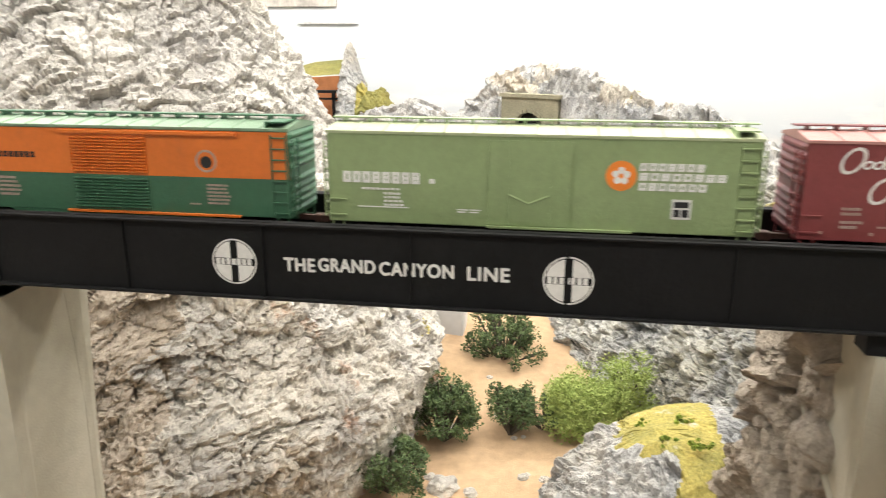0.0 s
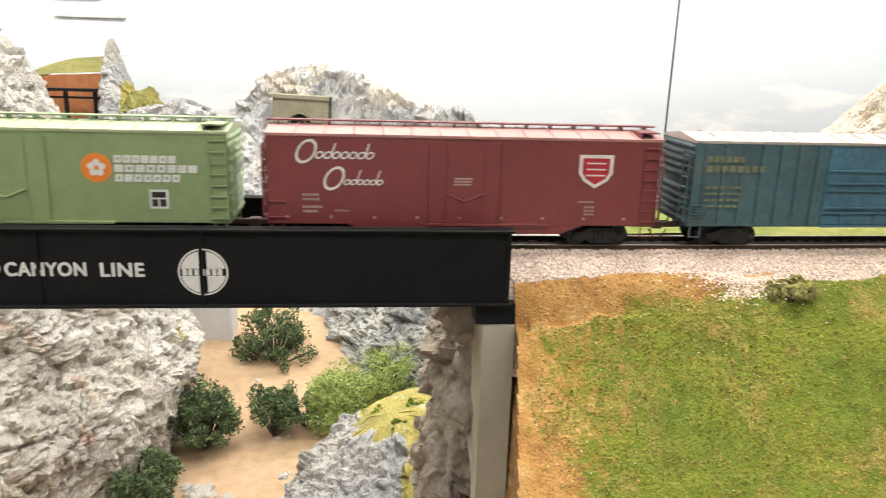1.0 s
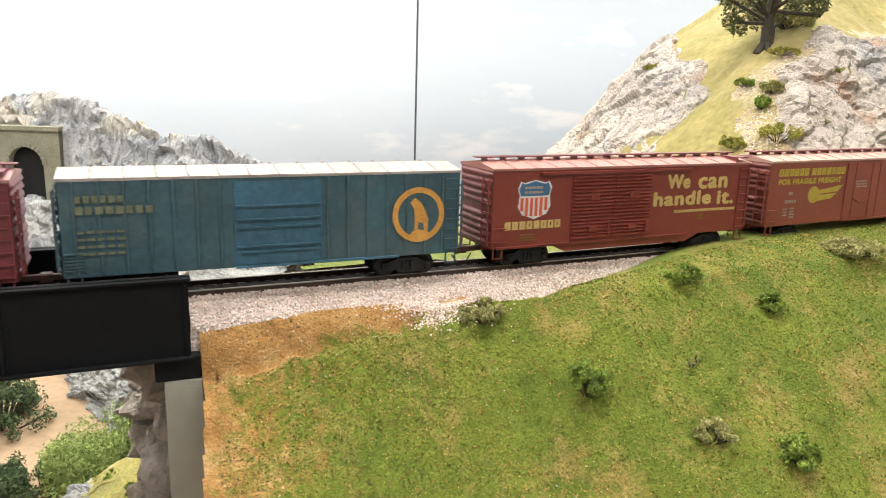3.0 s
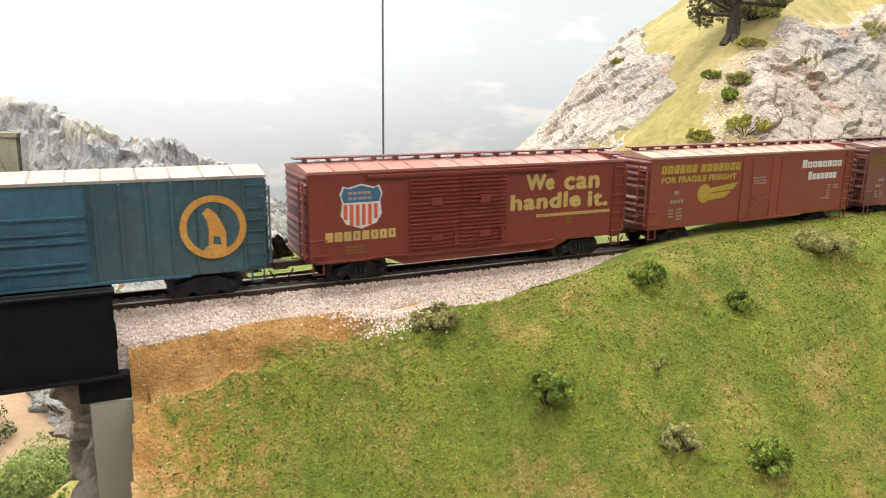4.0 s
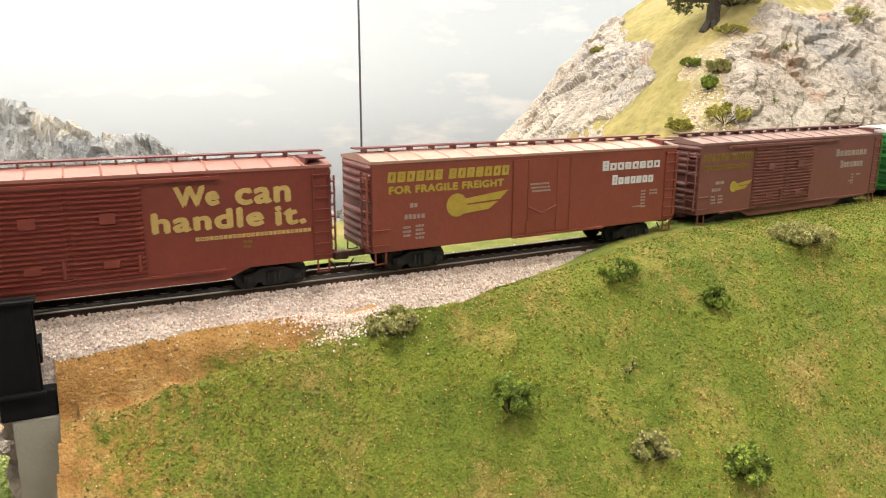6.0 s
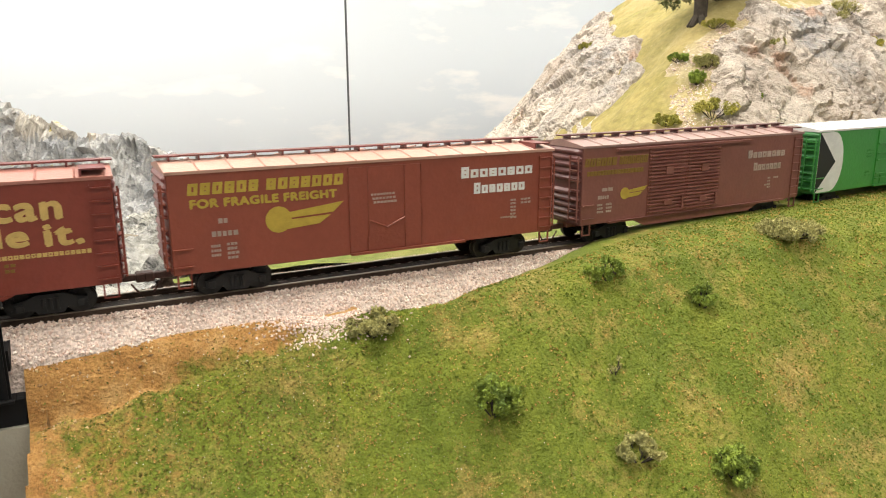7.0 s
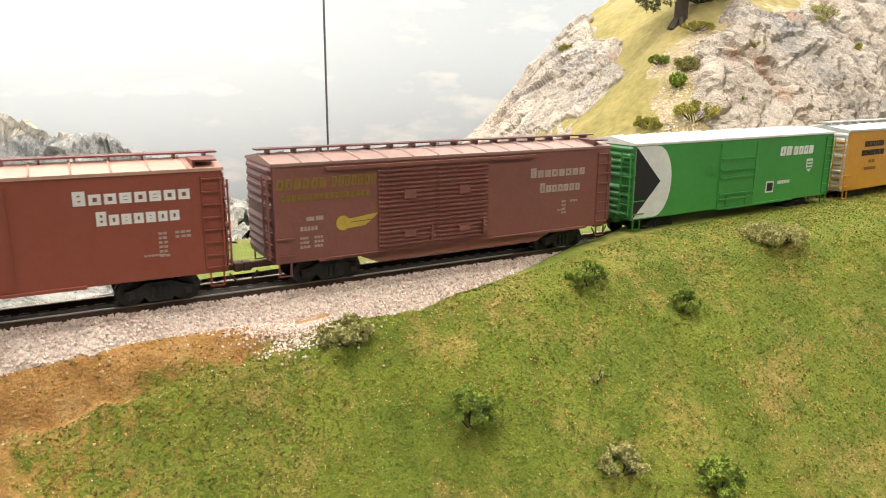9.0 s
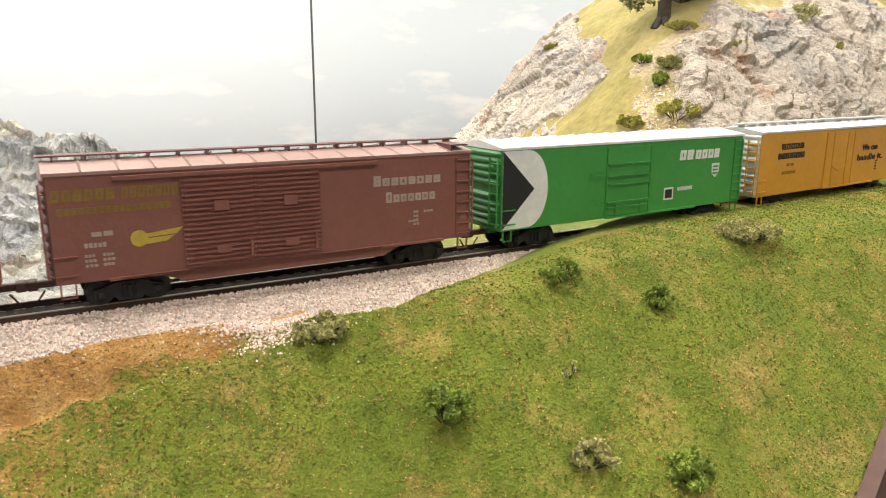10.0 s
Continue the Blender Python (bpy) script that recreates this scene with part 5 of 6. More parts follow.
def boxcar(L, body_m, roof_m, end_m, label, walkway=True, sill_drop=True, ladder_m=None, full_left=False, end_ladder=True, rungs_left=2):
    """A 50-foot freight car; its own space has the rail's top at z = 0 and the near side at -y."""
    e = new("boxcar")
    h = L / 2
    lm = ladder_m or body_m
    bm = box(bmesh.new(), -h + 0.0006, h - 0.0006, -HW, HW, SILL, EAVE, 0.0003)
    part("body", bm, body_m, e)
    peak = EAVE + 0.0030
    bm = bmesh.new()
    prof = [(-HW - 0.0006, EAVE - 0.0008), (-HW - 0.0006, EAVE + 0.0004), (0, peak), (HW + 0.0006, EAVE + 0.0004), (HW + 0.0006, EAVE - 0.0008)]
    rows = [[bm.verts.new((x, y, z)) for y, z in prof] for x in (-h, h)]
    for k in range(5):
        bm.faces.new((rows[0][k], rows[1][k], rows[1][(k + 1) % 5], rows[0][(k + 1) % 5]))
    bm.faces.new(rows[0])
    bm.faces.new(rows[1][::-1])
    n = 14
    for k in range(1, n):
        x = -h + L * k / n
        for s in (-1, 1):
            v = [bm.verts.new(c) for c in ((x - 0.0005, s * (HW + 0.0002), EAVE + 0.0004), (x + 0.0005, s * (HW + 0.0002), EAVE + 0.0004), (x + 0.0005, s * 0.004, peak - 0.0002), (x - 0.0005, s * 0.004, peak - 0.0002),
                                           (x, s * (HW + 0.0002), EAVE + 0.0010), (x, s * 0.004, peak + 0.0004))]
            bm.faces.new((v[0], v[4], v[5], v[3]))
            bm.faces.new((v[4], v[1], v[2], v[5]))
            bm.faces.new((v[0], v[1], v[4]))
    # six cars' roof_m is the body colour made paler, overhead light painted in
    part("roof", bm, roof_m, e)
    for sx in (-1, 1):
        part("end_panel", corrugated_end(sx, sx * (h - 0.0006), peak), end_m, e)
    if walkway:
        bm = bmesh.new()
        for k in (-0.0030, -0.0010, 0.0010):
            box(bm, -h - 0.001, h + 0.001, k, k + 0.0018, peak + 0.0014, peak + 0.0020)
        for k in range(16):
            x = -h + 0.004 + (L - 0.008) * k / 15
            box(bm, x, x + 0.0008, -0.0028, 0.0028, peak - 0.0004, peak + 0.0014)
        box(bm, h - 0.011, h - 0.002, -HW + 0.0005, -0.003, EAVE + 0.0028, EAVE + 0.0034)
        box(bm, h - 0.011, h - 0.0102, -HW + 0.0005, -0.003, EAVE, EAVE + 0.0028)
        part("roof_walkway", bm, end_m, e)
    bm = bmesh.new()
    ladder(bm, h - 0.0048, -HW, SILL + 0.002, EAVE - 0.004, 8)
    part("ladder", bm, lm, e)
    bm = bmesh.new()
    ladder(bm, -h + 0.0048, -HW, SILL + 0.003, SILL + (0.033 if full_left else 0.010), 7 if full_left else rungs_left, stiles=full_left)
    part("grab_irons", bm, lm, e)
    bm = bmesh.new()
    ladder(bm, h - 0.0048, HW, SILL + 0.002, EAVE - 0.004, 8, side=1)
    part("ladder", bm, lm, e)
    # end ladders
    for sx in (-1, 1):
        bm = bmesh.new()
        for y in (-HW + 0.001, -HW + 0.0075):
            box(bm, min(sx * (h + 0.001), sx * (h + 0.0018)), max(sx * (h + 0.001), sx * (h + 0.0018)), y, y + 0.0005, SILL + 0.002, SILL + 0.036)
        for k in range(7):
            z = SILL + 0.003 + 0.005 * k
            box(bm, min(sx * h, sx * (h + 0.0016)), max(sx * h, sx * (h + 0.0016)), -HW + 0.001, -HW + 0.008, z, z + 0.0005)
        part("end_ladder", bm, lm, e)
    bm = bmesh.new()
    if sill_drop:
        prism(bm, [(-h + 0.036, SILL), (-h + 0.046, SILL - 0.0042), (h - 0.046, SILL - 0.0042), (h - 0.036, SILL)], -HW + 0.0002, -HW + 0.0012)
    box(bm, -h + 0.003, h - 0.003, -0.004, 0.004, SILL - 0.0035, SILL)
    for sx in (-1, 1):
        for sy in (-1, 1):
            x = sx * (h - 0.0045)
            for k in (-0.0028, 0.0022):
                box(bm, x + k, x + k + 0.0006, min(sy * (HW - 0.0007), sy * HW), max(sy * (HW - 0.0007), sy * HW), SILL - 0.005, SILL)
            box(bm, x - 0.0028, x + 0.0028, min(sy * (HW - 0.0007), sy * HW), max(sy * (HW - 0.0007), sy * HW), SILL - 0.0055, SILL - 0.005)
    part("underframe", bm, body_m, e)
    for sx in (-1, 1):
        bm = bmesh.new()
        box(bm, min(sx * (h - 0.004), sx * (h + 0.0065)), max(sx * (h - 0.004), sx * (h + 0.0065)), -0.0012, 0.0012, 0.0072, 0.0098, 0.0003)
        box(bm, min(sx * (h + 0.005), sx * (h + 0.0088)), max(sx * (h + 0.005), sx * (h + 0.0088)), -0.0026, 0.0026, 0.0066, 0.0104, 0.0005)
        rod(bm, (sx * (h + 0.003), -0.003, 0.0066), (sx * (h + 0.006), -0.003, 0.0022), 0.0004, 6)
        part("coupler", bm, COUPLER, e)
        t = new("truck", TRUCK_MESH)
        t.parent = e
        t.location = (sx * (h - 0.0255), 0, 0)
        for k in (-0.0102, 0.0102):
            w = new("wheelset", WHEELSET_MESH)
            w.parent = t
            AXLES.append((w, k))
            w.location = (k, 0, 0.0050)
    tagged(e, label, "freight car", "freight train")
    return e


Y = -HW


def louvre_door(e, x0, x1, m, n=18, z0=SILL + 0.001, z1=EAVE - 0.003):
    """One pressed sheet: flat rails at its edges and n sharp horizontal ribs between."""
    prof = [(0.0, z0), (-0.0006, z0)]
    step = (z1 - z0 - 0.002) / n
    for k in range(n):
        z = z0 + 0.001 + step * k
        prof += [(-0.0006, z), (-0.0017, z + step * 0.35), (-0.0017, z + step * 0.55), (-0.0006, z + step * 0.8)]
    prof += [(-0.0006, z1), (0.0, z1)]
    bm = bmesh.new()
    rows = [[bm.verts.new((x, Y + (d if flat else max(d, -0.0012 if d < -0.0001 else 0)), z)) for d, z in prof] for x, flat in ((x0, False), (x0 + 0.0008, False), (x0 + 0.0011, True), (x1 - 0.0011, True), (x1 - 0.0008, False), (x1, False))]
    for p, q in zip(rows, rows[1:]):
        for k in range(len(prof) - 1):
            bm.faces.new((p[k], p[k + 1], q[k + 1], q[k]))
    for p in (rows[0], rows[-1]):
        bm.faces.new(p)
    d = part("door", bm, m, e, "door with pressed horizontal ribs")
    if n == 18:
        xc = x0 + (x1 - x0) * 0.52
        part("tack_board", box(bmesh.new(), xc - 0.0028, xc + 0.0028, Y - 0.0020, Y - 0.0010, 0.0345, 0.0385), m, d)
        part("tack_board", box(bmesh.new(), xc - 0.0028, xc + 0.0028, Y - 0.0020, Y - 0.0010, 0.0175, 0.0200), m, d)
        part("latch", box(bmesh.new(), x1 - 0.0030, x1 - 0.0018, Y - 0.0022, Y - 0.0010, 0.0150, 0.0215), m, d)
    return d


def door_tracks(e, x0, x1, m, top=True):
    bm = bmesh.new()
    box(bm, x0, x1, Y - 0.0016, Y, SILL - 0.0002, SILL + 0.0008)
    if top:
        box(bm, x0, x1, Y - 0.0018, Y, EAVE - 0.0032, EAVE - 0.0018)
    part("door_track", bm, m, e)


def plug_door(e, x0, x1, m, bars_z=(), vee=True):
    bm = bmesh.new()
    z0, z1 = SILL + 0.0012, EAVE - 0.0025
    box(bm, x0 + 0.0003, x1 - 0.0003, Y - 0.0004, Y, z0, z1)
    d = part("door", bm, m, e, "flush plug door with locking bars")
    for x in (x0, x1 - 0.0006, x0 + (x1 - x0) * 0.25, x0 + (x1 - x0) * 0.75):
        if vee or x in (x0, x1 - 0.0006):
            part("door_post", box(bmesh.new(), x, x + 0.0005, Y - 0.0008, Y, z0, z1), m, d)
    for z in bars_z:
        part("locking_bar", box(bmesh.new(), x0 + 0.001, x1 - 0.001, Y - 0.0016, Y - 0.0003, z, z + 0.0008), m, d)
    c = (x0 + x1) / 2
    if vee:
        bm = rod(bmesh.new(), (c - 0.0085, Y - 0.0010, 0.0262), (c, Y - 0.0010, 0.0225), 0.0004, 6)
        rod(bm, (c + 0.0085, Y - 0.0010, 0.0262), (c, Y - 0.0010, 0.0225), 0.0004, 6)
        part("door_lever", bm, m, d)
    for k in (-0.009, 0.009):
        part("lock_rod", rod(bmesh.new(), (c + k, Y - 0.0008, z0), (c + k, Y - 0.0008, z0 + 0.006), 0.0004, 6), m, d)


def small_print(e, spots, m, seed):
    """Unread small lines: x, z, width, letter height, letters, lines."""
    rng = np.random.default_rng(seed)
    bm = bmesh.new()
    for x, z, w, hh, n, lines in spots:
        for k in range(lines):
            ww = w * rng.uniform(0.75, 1.0)
            bars(bm, x, x + ww, z - k * hh * 1.7, hh, Y - 0.0003, n, rng, 0.25)
    tagged(part("small_print", bm, m, e, "small stencilled lines"), kind="stuff")


def word(e, x0, x1, z, hh, n, m, seed, big_first=0.0, slant=0.0):
    """A name that is not lettered: a row of plain open blocks of its size and colour."""
    rng = np.random.default_rng(seed)
    bm = bmesh.new()
    w = (x1 - x0) / n
    for i in range(n):
        h = hh * (big_first if big_first and i == 0 else 1.0)
        a, b = x0 + i * w, x0 + (i + 0.80) * w
        t = min(0.27 * w, 0.29 * h)
        def piece(p, q, lo, hi):
            prism(bm, [(p + slant * lo, z + lo), (q + slant * lo, z + lo), (q + slant * hi, z + hi), (p + slant * hi, z + hi)], Y - 0.00032, Y)
        piece(a, a + t * 1.15, 0, h)
        piece(b - t * 1.15, b, 0, h)
        piece(a + t * 1.15, b - t * 1.15, 0, t)
        piece(a + t * 1.15, b - t * 1.15, h - t, h)
        if rng.random() < 0.5:
            piece(a + t * 1.15, b - t * 1.15, h * 0.5 - t * 0.45, h * 0.5 + t * 0.45)
    tagged(part("name_marking", bm, m, e), kind="stuff")


def shield_pts(x, z, w, h):
    return [(x - w * 0.30, z + h * 0.42), (x, z + h * 0.5), (x + w * 0.30, z + h * 0.42), (x + w * 0.42, z + h * 0.46), (x + w * 0.5, z + h * 0.28), (x + w * 0.44, z + h * 0.10), (x + w * 0.48, z - h * 0.18),
            (x + w * 0.36, z - h * 0.38), (x, z - h * 0.5), (x - w * 0.36, z - h * 0.38), (x - w * 0.48, z - h * 0.18), (x - w * 0.44, z + h * 0.10), (x - w * 0.5, z + h * 0.28), (x - w * 0.42, z + h * 0.46)]


def crest_pts(x, z, w, h):
    return [(x - w / 2, z + h / 2), (x + w / 2, z + h / 2), (x + w / 2, z - h * 0.05), (x + w * 0.36, z - h * 0.28), (x, z - h / 2), (x - w * 0.36, z - h * 0.28), (x - w / 2, z - h * 0.05)]


def decal(e, name, m, label, *shapes, lift=0.0001):
    bm = bmesh.new()
    for pts in shapes:
        prism(bm, pts, Y - lift - 0.0001, Y - lift + 0.00005)
    return part(name, bm, m, e, label)


def rect(x0, x1, z0, z1):
    return [(x0, z0), (x1, z0), (x1, z1), (x0, z1)]


def car_orange_green():
    L = 0.181
    green, orange = paint("paint_green", (0.045, 0.125, 0.07)), paint("paint_orange", (0.66, 0.165, 0.025))
    e = boxcar(L, green, paint("roof_green_lit", (0.17, 0.26, 0.17)), paint("end_green", (0.06, 0.16, 0.09)), "orange and green boxcar with a ribbed door")
    z = 0.0295
    decal(e, "orange_band", orange, "orange upper band", rect(-L / 2 + 0.0008, L / 2 - 0.0008, z, EAVE - 0.0012), lift=0.00005)
    louvre_door(e, -0.017, 0.021, orange, 12, z, EAVE - 0.0035)
    louvre_door(e, -0.017, 0.021, green, 10, SILL + 0.001, z)
    door_tracks(e, -0.022, 0.066, orange)
    bm = ring(bmesh.new(), 0.0505, 0.0370, 0.0042, 0.0052, Y - 0.0003, Y, 30)
    part("emblem", bm, DECAL_FADED, e, "pale round emblem")
    decal(e, "emblem_face", DECAL_BLACK, "", disc_pts(0.0505, 0.0365, 0.0028, 14), lift=0.00015)
    small_print(e, [(0.050, 0.0255, 0.012, 0.0010, 9, 6), (0.041, 0.0165, 0.006, 0.0008, 6, 1), (-0.058, 0.026, 0.012, 0.0012, 8, 5)], DECAL_FADED, 1)
    word(e, -0.062, -0.036, 0.0365, 0.0028, 9, DECAL_BLACK, 3)
    return e


def car_light_green():
    L = 0.184
    g = paint("paint_light_green", (0.255, 0.33, 0.155), (0.3, 0.3, 0.2))
    e = boxcar(L, g, paint("roof_light_green_lit", (0.38, 0.43, 0.26)), paint("end_light_green", (0.27, 0.36, 0.19)), "light green boxcar with an orange round emblem", sill_drop=False)
    plug_door(e, -0.020, 0.016, g)
    door_tracks(e, -0.020, 0.042, g, False)
    word(e, -0.0845, -0.0490, 0.0295, 0.0050, 8, DECAL_WHITE, 5)
    small_print(e, [(-0.076, 0.0265, 0.020, 0.0010, 8, 1), (-0.066, 0.0245, 0.010, 0.0010, 4, 4), (-0.0455, 0.0300, 0.003, 0.0022, 1, 1), (-0.033, 0.0185, 0.012, 0.0006, 2, 2)], DECAL_WHITE, 6)
    decal(e, "white_line", DECAL_WHITE, "", rect(-0.078, -0.055, 0.0185, 0.0190))
    decal(e, "emblem", DECAL_ORANGE, "orange round emblem", disc_pts(0.0362, 0.0358, 0.0064))
    bm = bmesh.new()
    for k in range(5):
        a = k * 1.2566 + 0.3
        prism(bm, disc_pts(0.0362 + 0.0024 * math.cos(a), 0.0358 + 0.0024 * math.sin(a), 0.0015, 10), Y - 0.00035, Y - 0.0002)
    part("emblem_petals", bm, DECAL_WHITE, e)
    word(e, 0.0435, 0.0700, 0.0382, 0.0032, 7, DECAL_WHITE, 7, slant=0.1)
    word(e, 0.0435, 0.0790, 0.0341, 0.0032, 8, DECAL_WHITE, 8, slant=0.1)
    word(e, 0.0435, 0.0715, 0.0299, 0.0032, 7, DECAL_WHITE, 9, slant=0.1)
    q = decal(e, "placard", DECAL_WHITE, "white square placard with a black mark", rect(0.0575, 0.0655, 0.0180, 0.0265))
    decal(e, "placard_mark", DECAL_BLACK, "", rect(0.0585, 0.0610, 0.0190, 0.0222), rect(0.0618, 0.0645, 0.0190, 0.0222), rect(0.0585, 0.0645, 0.0230, 0.0255), lift=0.00025)
    return e


def car_maroon_script():
    L = 0.181
    m = paint("paint_maroon", (0.21, 0.045, 0.045), (0.2, 0.09, 0.08))
    e = boxcar(L, m, paint("roof_maroon_lit", (0.42, 0.21, 0.19)), paint("end_maroon", (0.17, 0.04, 0.045)), "maroon insulated boxcar with white script lettering")
    plug_door(e, -0.0180, 0.0150, m)
    door_tracks(e, -0.0180, 0.038, m, False)
    for x0, x1, z, n in ((-0.0775, -0.0425, 0.0425, 7), (-0.0653, -0.0389, 0.0305, 6)):
        bm = bmesh.new()
        ring(bm, x0 + 0.0042, z + 0.0020, 0.0034, 0.0044, Y - 0.0002, Y, 20, 1.25)
        w = (x1 - x0 - 0.009) / n
        for k in range(n):
            ring(bm, x0 + 0.0105 + w * k, z + 0.0004, w * 0.30, w * 0.50, Y - 0.0002 - 0.00002 * (k % 2), Y, 14, 0.95)
            if k in (1, n - 2):
                prism(bm, [(x0 + 0.0105 + w * (k + 0.34), z), (x0 + 0.0105 + w * (k + 0.52), z), (x0 + 0.0105 + w * (k + 0.52), z + 0.0058), (x0 + 0.0105 + w * (k + 0.34), z + 0.0058)], Y - 0.00026, Y)
        for v in bm.verts:
            v.co.x += 0.35 * (v.co.z - z)
        part("script_lettering", bm, DECAL_WHITE, e, "white script lettering")
    small_print(e, [(-0.0745, 0.0245, 0.008, 0.0012, 5, 2), (-0.0745, 0.0190, 0.009, 0.0012, 6, 2), (-0.060, 0.0175, 0.007, 0.0008, 5, 1), (0.052, 0.0225, 0.010, 0.0010, 7, 1), (0.055, 0.0200, 0.006, 0.0010, 3, 3)], DECAL_FADED, 13)
    small_print(e, [(-0.0065, 0.0328, 0.0112, 0.0008, 1, 3)], DECAL_FADED, 14)
    decal(e, "crest", DECAL_WHITE, "white edged red shield", crest_pts(0.0593, 0.0372, 0.0160, 0.0155))
    decal(e, "crest_field", DECAL_RED, "", crest_pts(0.0593, 0.0373, 0.0128, 0.0122), lift=0.0002)
    decal(e, "crest_bars", DECAL_WHITE, "", *[rect(0.0548, 0.0638, 0.0407 - 0.0028 * k, 0.0414 - 0.0028 * k) for k in range(3)], lift=0.0003)
    bm = bmesh.new()
    for k in range(9):
        x = -0.082 + 0.0195 * k
        box(bm, x, x + 0.0012, Y - 0.0004, Y, SILL + 0.0028, SILL + 0.0040)
    tagged(part("jack_pads", bm, DECAL_FADED, e), kind="stuff")
    return e


def car_blue_ribbed():
    L = 0.176
    m = mat("paint_weathered_blue", (0.062, 0.13, 0.155), 0.6, 0, 40, 0.14, 0.2, 500, (0.045, 0.09, 0.105), [(25, 0.5, 0.7, (0.10, 0.12, 0.11), 0.7), (80, 0.6, 0.75, (0.15, 0.09, 0.05), 0.4)])
    dm = mat("door_weathered_blue", (0.06, 0.16, 0.235), 0.55, 0, 40, 0.14, 0.2, 500, (0.045, 0.11, 0.155), [(30, 0.52, 0.7, (0.08, 0.12, 0.14), 0.6)])
    roof = mat("roof_grey_tan", (0.46, 0.40, 0.35), 0.8, 0, 30, 0.12, 0.2, 400, (0.34, 0.29, 0.26))
    e = boxcar(L, m, roof, mat("end_weathered", (0.05, 0.08, 0.085), 0.7, 0, 40, 0.15), "weathered blue ribbed boxcar with a round yellow emblem", walkway=False, sill_drop=False, full_left=False, rungs_left=6)
    for k in range(18):
        x = -0.083 + 0.00945 * k
        if not -0.021 < x < 0.019:
            part("side_post", box(bmesh.new(), x, x + 0.0014, Y - 0.0009, Y, SILL + 0.001, EAVE - 0.001, 0.0003), m, e)
    plug_door(e, -0.0198, 0.0189, dm, (0.0180, 0.0205, 0.0290, 0.0325, 0.0385), vee=False)
    door_tracks(e, -0.0198, 0.056, dm, False)
    bm = ring(bmesh.new(), 0.0658, 0.0315, 0.0106, 0.0133, Y - 0.0011, Y - 0.0009, 40)
    em = part("emblem", bm, DECAL_OCHRE, e, "ochre ring emblem with a plain shape")
    bm = prism(bmesh.new(), [(0.0615, 0.0375), (0.0638, 0.0398), (0.0668, 0.0375), (0.0693, 0.0330), (0.0708, 0.0290), (0.0705, 0.0235), (0.0688, 0.0232), (0.0683, 0.0270), (0.0658, 0.0280), (0.0653, 0.0245), (0.0635, 0.0242), (0.0639, 0.0300), (0.0633, 0.0345)], Y - 0.0011, Y - 0.0009)
    prism(bm, [(0.0608, 0.0210), (0.0718, 0.0208), (0.0708, 0.0232), (0.0653, 0.0245), (0.0628, 0.0235)], Y - 0.00112, Y - 0.00092)
    part("emblem_shape", bm, DECAL_OCHRE, em)
    decal(e, "emblem_backing", m, "", disc_pts(0.0658, 0.0315, 0.0107), lift=0.0008)
    rng = np.random.default_rng(9)
    bm = bmesh.new()
    bars(bm, -0.0815, -0.0628, 0.0425, 0.0030, Y - 0.0009, 6, rng)
    bars(bm, -0.0817, -0.0514, 0.0378, 0.0032, Y - 0.0009, 8, rng)
    for k in range(4):
        bars(bm, -0.0815, -0.063, 0.0300 - 0.003 * k, 0.0012, Y - 0.0009, 5, rng)
    part("faded_lettering", bm, DECAL_AGED, e)
    return e


def car_slogan():
    L = 0.176
    m = paint("paint_oxide", (0.235, 0.046, 0.029), (0.12, 0.05, 0.04))
    e = boxcar(L, m, paint("roof_oxide_lit", (0.40, 0.17, 0.13)), paint("end_oxide", (0.18, 0.045, 0.04)), "oxide red double door boxcar with a yellow slogan")
    louvre_door(e, -0.0396, -0.0132, m)
    louvre_door(e, -0.0130, 0.0128, m)
    door_tracks(e, -0.060, 0.042, m)
    door_tracks(e, -0.085, -0.045, m, False)
    lettering("slogan", "We", 0.0330, 0.0425, Y - 0.0001, 0.0074, 0.0160, DECAL_YELLOW, e, "yellow slogan", 0.00062)
    lettering("slogan", "can", 0.0590, 0.0412, Y - 0.0001, 0.0060, 0.0214, DECAL_YELLOW, e, "yellow slogan", 0.00062)
    lettering("slogan", "handle", 0.0372, 0.0328, Y - 0.0001, 0.0074, 0.0420, DECAL_YELLOW, e, "yellow slogan", 0.00062)
    lettering("slogan", "it.", 0.0699, 0.0322, Y - 0.0001, 0.0074, 0.0120, DECAL_YELLOW, e, "yellow slogan", 0.00062)
    word(e, 0.0315, 0.0786, 0.0245, 0.0015, 26, DECAL_YELLOW, 21)
    word(e, -0.0801, -0.0455, 0.0208, 0.0042, 8, DECAL_YELLOW, 22)
    small_print(e, [(-0.071, 0.0175, 0.010, 0.0008, 7, 3), (0.05, 0.022, 0.004, 0.0012, 2, 2)], DECAL_DIM, 23)
    x, z = -0.0630, 0.0362
    sh = decal(e, "emblem", DECAL_WHITE, "shield emblem in blue, white and red", shield_pts(x, z, 0.0205, 0.0205))
    decal(e, "emblem_top", DECAL_BLUE, "", [(px, max(pz, z + 0.0015)) for px, pz in shield_pts(x, z, 0.0190, 0.0190) if pz > z - 0.001], lift=0.0002)
    decal(e, "emblem_stripes", DECAL_SCARLET, "", *[rect(x - 0.0085 + 0.0029 * k, x - 0.0085 + 0.0029 * k + 0.0017, z - 0.0068 - (0.0018 if 1 <= k <= 4 else -0.001), z + 0.0010) for k in range(6)], lift=0.0003)
    small_print(e, [(x - 0.0062, z + 0.0055, 0.0135, 0.0014, 5, 2)], DECAL_FADED, 24)
    return e


